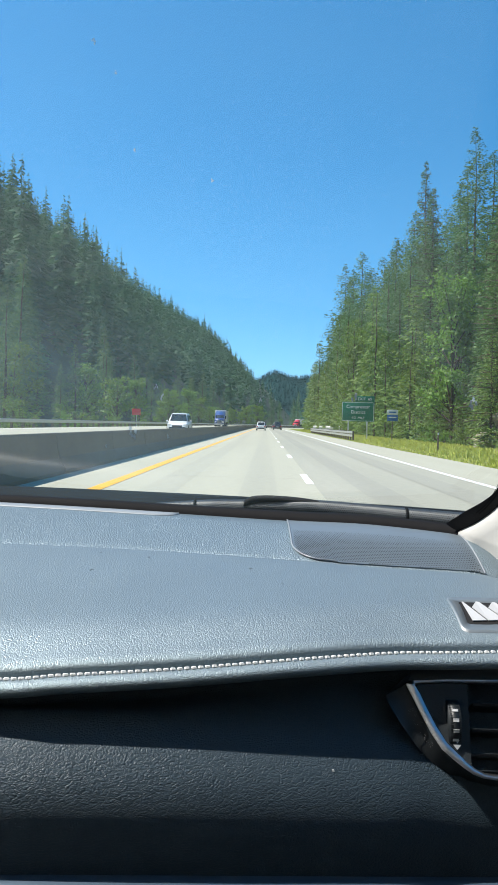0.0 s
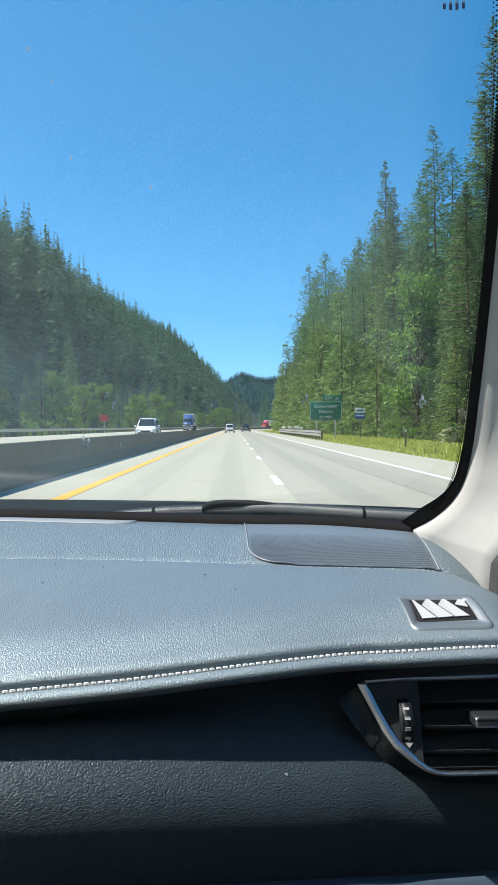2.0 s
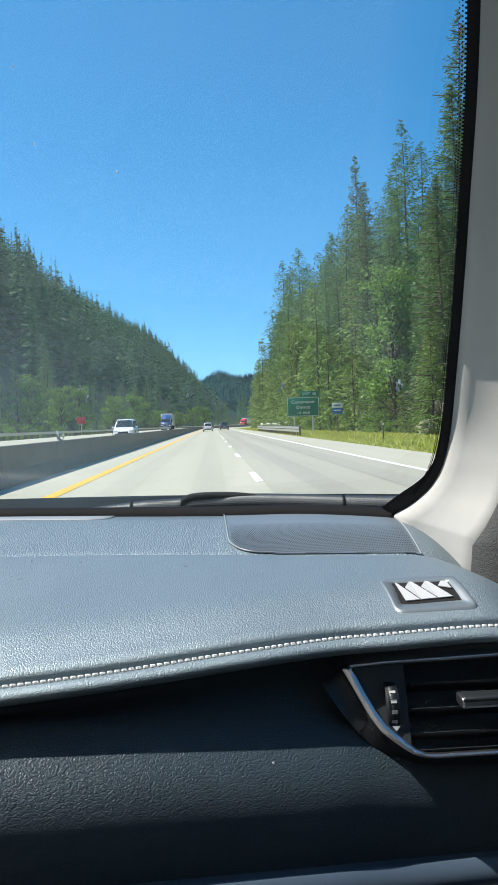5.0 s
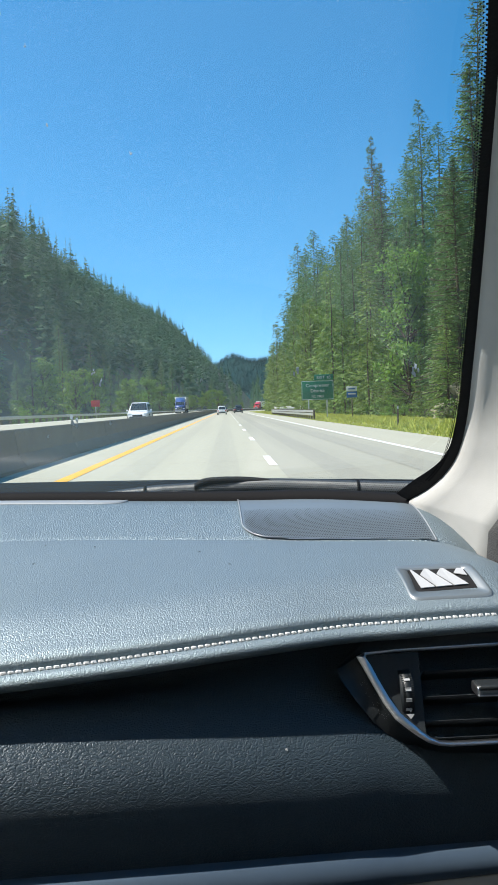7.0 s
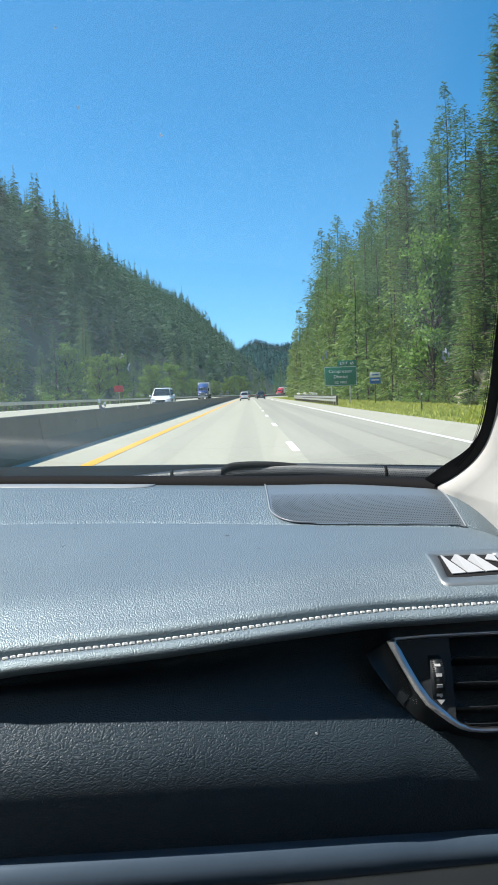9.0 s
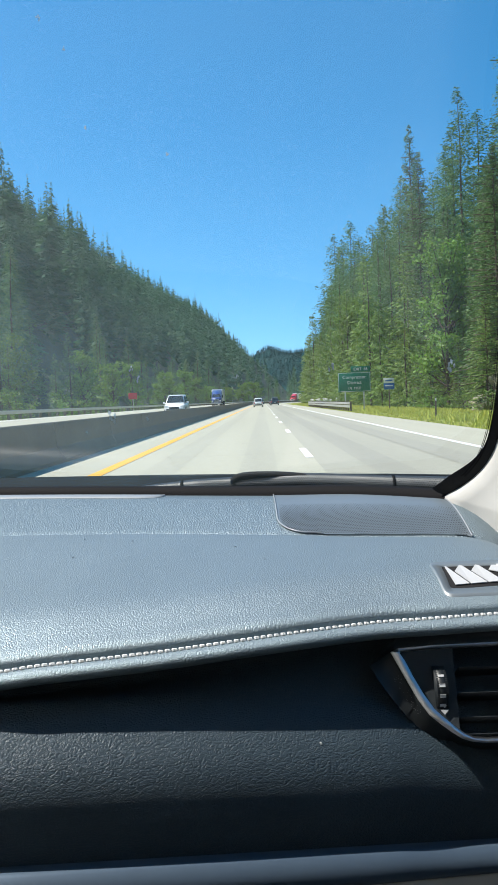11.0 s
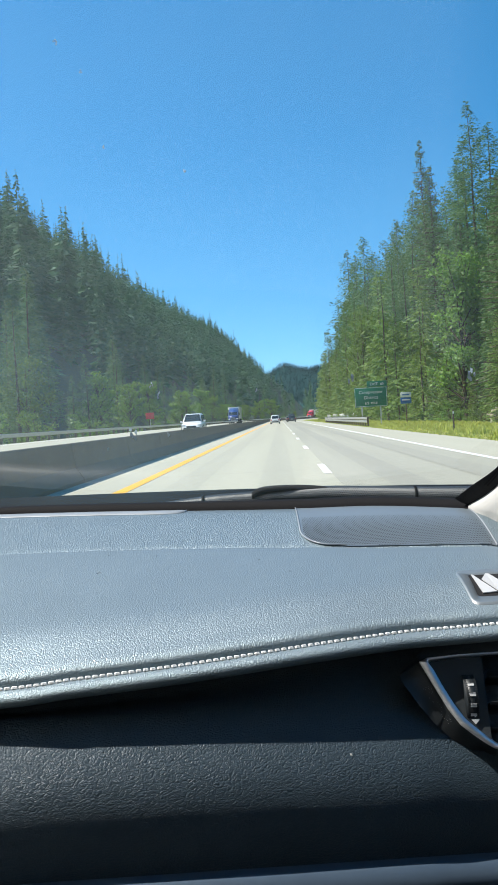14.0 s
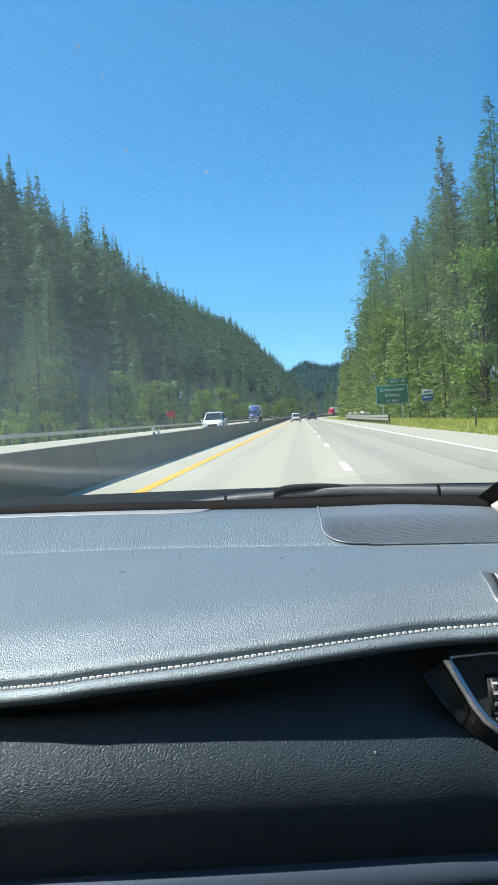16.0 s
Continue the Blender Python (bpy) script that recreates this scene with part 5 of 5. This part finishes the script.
def semi_truck(label, color, trailer_color):
    """A tractor with a sleeper and a box trailer, facing +y, front bumper at the origin."""
    top = tagged(new("semi_truck"), label, "truck")
    mat = paint("truck_paint", color)
    bm = bmesh.new()
    side = [(-0.05, 0.55), (-0.02, 1.35), (-0.15, 1.75), (-1.55, 1.98), (-2.1, 2.75), (-2.5, 3.0), (-4.6, 3.75), (-5.0, 3.75), (-5.0, 0.7), (-1.6, 0.55)]
    a = [bm.verts.new((-1.16, y, z)) for y, z in side]
    b = [bm.verts.new((1.16, y, z)) for y, z in side]
    bm.faces.new(a)
    bm.faces.new(b[::-1])
    for i in range(len(side)):
        j = (i + 1) % len(side)
        bm.faces.new((a[i], b[i], b[j], a[j]))
    bmesh.ops.bevel(bm, geom=bm.edges[:], offset=0.07, segments=2, affect="EDGES")
    part("cab", bm, mat, top)
    bm = bmesh.new()
    slab(bm, [Vector(p) for p in ((-1.0, -1.56, 2.04), (1.0, -1.56, 2.04), (0.95, -2.08, 2.72), (-0.95, -2.08, 2.72))], (0, 0.05, 0.03))
    part("windshield", bm, CAR_GLASS, top, "dark glass", False)
    bm = bmesh.new()
    box(bm, (-0.55, -0.06, 0.75), (0.55, 0.05, 1.55), 0.04)
    grill = part("grille", bm, RIM, top, "bright metal grille")
    for k in range(7):
        bm = bmesh.new()
        box(bm, (-0.5, 0.05, 0.82 + k * 0.1), (0.5, 0.065, 0.87 + k * 0.1), 0.0)
        part("slat", bm, DARK, grill, "", False)
    bm = bmesh.new()
    box(bm, (-1.2, -0.2, 0.35), (1.2, 0.14, 0.72), 0.08)
    part("bumper", bm, RIM, top, "bright metal bumper")
    for sx in (-1, 1):
        bm = bmesh.new()
        box(bm, (sx * 0.92 - 0.2, -0.12, 0.98), (sx * 0.92 + 0.2, 0.04, 1.22), 0.05)
        part("headlight", bm, LAMP, top, "clear headlight")
        bm = bmesh.new()
        box(bm, (sx * 1.42 - 0.12, -1.9, 1.9), (sx * 1.42 + 0.12, -1.8, 2.6), 0.04)
        part("mirror", bm, DARK, top)
        bm = bmesh.new()
        tube(bm, (sx * 1.22, -5.05, 0.9), (sx * 1.22, -5.05, 3.95), 0.07, 0.07, 10)
        part("exhaust_stack", bm, RIM, top, "bright exhaust stack")
        for y in (-1.0, -5.6, -6.9, -16.6, -17.9):
            wheel_part(top, sx * 1.2, y, 0.52, 0.5)
    bm = bmesh.new()
    box(bm, (-1.29, -19.0, 1.15), (1.29, -5.4, 4.05), 0.03)
    part("trailer", bm, paint("trailer_paint", trailer_color), top, "plain box trailer")
    bm = bmesh.new()
    box(bm, (-0.45, -18.6, 0.75), (0.45, -4.8, 1.15), 0.02)
    part("chassis", bm, DARK, top)
    return top


def drive(ob, s, side, z, oncoming):
    p = on_road(s, side, z)
    ob.matrix_basis = pose(p.x, p.y, p.z, 0, 0, road_turn(s) + (180 if oncoming else 0))


drive(car("white sport utility car driving ahead in its lane", (0.72, 0.73, 0.74)), 158, -0.9, 0.0, False)
drive(car("black pickup driving ahead on the highway", (0.02, 0.022, 0.026), True, 5.6, 1.98, 1.85, True), 192, 2.75, 0.0, False)
drive(car("grey car far ahead on the highway", (0.2, 0.21, 0.23), False, 4.5, 1.8, 1.45), 246, 2.75, 0.0, False)
drive(car("dark blue car far ahead near the bend", (0.03, 0.05, 0.11), True), 278, -0.9, 0.0, False)
drive(car("white sport utility car coming the other way", (0.78, 0.79, 0.8)), 70, -7.4, 0.235, True)
drive(semi_truck("blue semi truck coming the other way", (0.03, 0.06, 0.22), (0.6, 0.6, 0.6)), 196, -11.2, 0.42, True)
drive(semi_truck("red semi truck with a white box trailer rounding the bend", (0.62, 0.02, 0.025), (0.78, 0.77, 0.74)), 398, -7.4, 0.235, True)

# ---- signs ----
SIGN_GREEN = material("green_sign_sheet", (0.012, 0.16, 0.085), 0.45, vary=0.08, scale=2)
SIGN_BLUE = material("blue_sign_sheet", (0.03, 0.13, 0.4), 0.45, vary=0.08, scale=2)
SIGN_WHITE = material("white_sign_sheet", (0.75, 0.76, 0.75), 0.45, vary=0.06, scale=2)


def letters(text, size, x, z, y, parent, name="lettering"):
    cu = bpy.data.curves.new(name, "FONT")
    cu.body, cu.size, cu.align_x, cu.extrude = text, size, "CENTER", 0.004
    cu.materials.append(SIGN_WHITE)
    tmp = bpy.data.objects.new(name, cu)
    me = bpy.data.meshes.new_from_object(tmp)
    bpy.data.objects.remove(tmp)
    ob = new(name, me)
    ob.parent = parent
    ob.matrix_basis = pose(x, y, z, 90, 0, 0)
    return tagged(ob, "white lettering")


def panel(name, x0, x1, z0, z1, y, mat, parent, label=""):
    bm = bmesh.new()
    box(bm, (x0, y, z0), (x1, y + 0.03, z1), 0.008)
    return part(name, bm, mat, parent, label)


exit_sign = tagged(new("exit_sign"), "green highway exit sign with white lettering on steel posts", "road sign")
board = panel("board", -1.75, 1.75, 2.0, 4.1, 0.0, SIGN_GREEN, exit_sign, "green sign board with white border")
for x0, x1, z0, z1 in ((-1.70, 1.70, 4.02, 4.05), (-1.70, 1.70, 2.05, 2.08), (-1.70, -1.67, 2.08, 4.02), (1.67, 1.70, 2.08, 4.02)):
    panel("border_line", x0, x1, z0, z1, -0.006, SIGN_WHITE, board)
tab = panel("exit_tab", -0.35, 1.75, 4.14, 4.74, 0.0, SIGN_GREEN, exit_sign, "small green exit number tab")
letters("EXIT  65", 0.42, 0.70, 4.29, -0.006, tab)
letters("Compressor", 0.50, 0, 3.42, -0.006, board)
letters("District", 0.50, 0, 2.84, -0.006, board)
letters("1/2  MILE", 0.36, 0, 2.27, -0.006, board)
for x in (-1.0, 1.0):
    bm = bmesh.new()
    box(bm, (x - 0.07, 0.03, -0.4), (x + 0.07, 0.17, 4.0), 0.01)
    part("post", bm, STEEL, exit_sign, "steel post")
exit_sign.matrix_basis = pose(9.9, 88, -0.28)

blue_sign = tagged(new("service_sign"), "blue and white roadside sign on a thin post", "road sign")
panel("white_board", -0.55, 0.55, 2.75, 3.25, 0.0, SIGN_WHITE, blue_sign, "white upper board")
panel("blue_board", -0.55, 0.55, 2.1, 2.72, 0.0, SIGN_BLUE, blue_sign, "blue lower board")
panel("text_bar", -0.40, 0.40, 2.42, 2.54, -0.006, SIGN_WHITE, blue_sign, "unreadable white line of writing")
panel("text_bar", -0.36, 0.36, 2.94, 3.06, -0.006, SIGN_BLUE, blue_sign, "unreadable blue line of writing")
bm = bmesh.new()
box(bm, (-0.05, 0.03, -0.4), (0.05, 0.11, 3.2), 0.01)
part("post", bm, WOODPOST, blue_sign)
blue_sign.matrix_basis = pose(13.0, 84, -0.28, 0, 0, 4)


red_sign = tagged(new("red_sign"), "small plain red sign board on a post by the far lanes", "road sign")
panel("red_board", -0.55, 0.55, 1.9, 2.7, 0.0, material("red_sign_sheet", (0.5, 0.02, 0.03), 0.45, vary=0.08, scale=2), red_sign, "red sign board")
bm = bmesh.new()
box(bm, (-0.04, 0.03, -0.4), (0.04, 0.1, 2.6), 0.01)
part("post", bm, STEEL, red_sign)
red_sign.matrix_basis = pose(-16.6, 104, 0.05)


def marker_post(x, y):
    top = tagged(new("marker_post"), "thin dark marker post standing in the verge grass", "post", "marker posts in the verge")
    bm = bmesh.new()
    box(bm, (-0.045, -0.02, -0.3), (0.045, 0.02, 1.25), 0.006)
    part("stake", bm, WOODPOST, top)
    bm = bmesh.new()
    box(bm, (-0.04, -0.026, 1.05), (0.04, -0.02, 1.18), 0.0)
    part("reflector", bm, SIGN_WHITE, top, "", False)
    top.matrix_basis = pose(x, y, -0.28)


for s in (46, 104, 162):
    p = on_road(s, 9.7)
    marker_post(p.x, p.y)

fence = tagged(new("wire_fence"), "grey wire fence on thin posts at the forest edge", "fence")
bm = bmesh.new()
tube(bm, (0, 0, -0.3), (0, 0, 1.5), 0.05, 0.045, 7)
first = None
spots = stations(150, 232, 3.0)
for s in spots:
    p = on_road(s, 13.6)
    if first is None:
        first = ob = part("post", bm, STEEL, fence)
    else:
        ob = new("post", first.data)
        ob.parent = fence
    ob.matrix_basis = pose(p.x, p.y, -0.28)
for z in (0.15, 0.5, 0.85, 1.15):
    bm = bmesh.new()
    for a, b in zip(spots, spots[1:]):
        tube(bm, on_road(a, 13.6, z), on_road(b, 13.6, z), 0.008, 0.008, 4, False)
    part("wire", bm, STEEL, fence)

# ---- rock bank with a fallen log at the forest edge ----
bm = bmesh.new()
bmesh.ops.create_icosphere(bm, subdivisions=6, radius=1.0)
for v in bm.verts:
    n = noise.fractal(v.co * 2.3, 0.8, 2.0, 7) + 0.5 * abs(noise.noise(v.co * 6))
    v.co = Vector((v.co.x * 2.6, v.co.y * 6.5, v.co.z * 2.6)) * (1 + 0.3 * n)
bank = tagged(new("rock_bank"), "tan broken rock bank at the foot of the forest", "rock")
part("rock", bm, ROCK, bank)
bank.matrix_basis = pose(18.6, 56, 0.2, 0, 14, 6)
bm = bmesh.new()
tube(bm, (0, 0, 0), (0.4, 6.2, 2.0), 0.24, 0.16, 12)
log = tagged(new("fallen_log"), "bare fallen tree trunk lying on the rock bank", "log")
part("stem", bm, BARK, log)
bm = bmesh.new()
tube(bm, (0.16, 2.5, 0.8), (0.7, 3.1, 1.5), 0.05, 0.02, 6)
part("branch_stub", bm, BARK, log)
log.matrix_basis = pose(15.9, 53, 0.15)

# ---- crumbs and dirt ----
crumb = tagged(new("crumb"), "tiny pale crumb stuck to the lower dashboard pad", "crumb")
bm = bmesh.new()
bmesh.ops.create_icosphere(bm, subdivisions=1, radius=0.0012)
for v in bm.verts:
    v.co *= 1 + 0.5 * noise.noise(v.co * 900)
part("grain", bm, WHITE_PL, crumb, "", False)
crumb.matrix_basis = Matrix.Translation(P(0.0367, 0.6156, -0.2634))

DIRT = material("dried_splash", (0.42, 0.47, 0.5), 0.9, vary=0.2, scale=200)
for u, r, size in ((-0.186, -0.010, 0.0085), (0.235, 0.037, 0.008), (0.088, 0.044, 0.006), (-0.161, 0.049, 0.0035), (-0.152, 0.036, 0.004), (-0.253, 0.479, 0.003), (-0.203, 0.346, 0.0025), (-0.104, 0.309, 0.0022), (-0.225, 0.439, 0.0022), (-0.142, -0.013, 0.003), (-0.218, -0.027, 0.0025), (-0.03, 0.036, 0.003)):
    y = 1.0
    for k in range(12):
        y = glass_at(u * y, r * y) + 0.010
    g = random.Random(int(1000 * (u + 2) + 77 * r))
    bm = bmesh.new()
    for k in range(5):
        c = Vector((g.gauss(0, 0.35), 0, g.gauss(0, 0.5))) * size
        n = 9
        q = [bm.verts.new(c + Vector((size * 0.32 * g.uniform(0.3, 1.0) * math.cos(2 * math.pi * i / n), -0.0003 * k, size * 0.6 * g.uniform(0.4, 1.0) * math.sin(2 * math.pi * i / n)))) for i in range(n)]
        bm.faces.new(q)
    ob = part("dried_splash", bm, DIRT, windscreen, "dried pale insect splash", False)
    ob.matrix_basis = Matrix.Translation(P(u * y, y, r * y))

# pale strip along the glass foot
strip = tagged(new("defroster_strip"), "pale grey strip along the foot of the windscreen", "trim strip")
bm = bmesh.new()
rows = []
for x in stations(-0.80, -0.165, 0.02) + [-0.158, -0.153, -0.150]:
    f = max(0.0, (x + 0.185) / 0.035)
    w = 0.030 * math.sqrt(max(0.02, 1 - min(1.0, f) ** 2))
    y = edge_y(x) - 0.004
    rows.append([on_front(x, y, 0.0002), on_front(x, y - 0.002, 0.0022), on_front(x, y - w * 0.5, 0.0026), on_front(x, y - w + 0.002, 0.002), on_front(x, y - w, 0.0002)])
grid(bm, rows)
part("strip", bm, material("pale_grey_strip", (0.24, 0.265, 0.285), 0.4, vary=0.1, scale=20), strip)

# lint on the top pad
LINT = material("dark_lint", (0.045, 0.052, 0.062), 0.9, vary=0.2)
for x, y, turn in ((-0.215, 0.945, 75), (-0.155, 0.925, -60), (-0.205, 0.845, 40), (-0.035, 0.875, -70), (-0.002, 0.80, -50)):
    lint = tagged(new("lint"), "short dark thread of lint on the dashboard leather", "lint", "lint on the dashboard")
    bm = bmesh.new()
    pts = [Vector((0.0015 * (k - 2), 0.0017 * math.sin(k * 1.3 + x * 40), 0.0003)) for k in range(5)]
    grid(bm, [[p + Vector((0, 0.00025 * math.cos(a), 0.00025 * math.sin(a))) for a in (0, 2.09, 4.19)] for p in pts], close=True)
    part("thread", bm, LINT, lint)
    lint.matrix_basis = Matrix.Translation(on_top(x, y, 0.0003)) @ pose(0, 0, 0, 0, 0, turn)

# crumbs on the vent housing
g = random.Random(5)
bm = bmesh.new()
for k in range(42):
    t = g.uniform(0.15, 0.85)
    i = 12 + 3 * t
    a, b = front[int(i) % 16], front[(int(i) + 1) % 16]
    q = a.lerp(b, i - int(i)).lerp(back[int(i) % 16].lerp(back[(int(i) + 1) % 16], i - int(i)), g.uniform(0.12, 0.45)) + Vector((-0.0006, -0.0009, 0.0002))
    r = g.uniform(0.00008, 0.00019)
    bmesh.ops.create_icosphere(bm, subdivisions=1, radius=r, matrix=Matrix.Translation(q))
tagged(part("dust_specks", bm, WHITE_PL, vent, "pale dust specks on the housing", False), kind="stuff")

# small dark bars near the top of the glass
for k, tall in enumerate((0.0045, 0.0058, 0.0062, 0.005)):
    x, z = 0.1495 + 0.0044 * k, 0.307
    bm = bmesh.new()
    box(bm, (x - 0.0011, glass_at(x, z) + 0.008, EYE + z - tall / 2), (x + 0.0011, glass_at(x, z) + 0.0086, EYE + z + tall / 2), 0.0)
    part("print_bar", bm, material("dark_mark", (0.1, 0.17, 0.28), 0.7, vary=0.1), windscreen, "small dark mark on the glass", False)
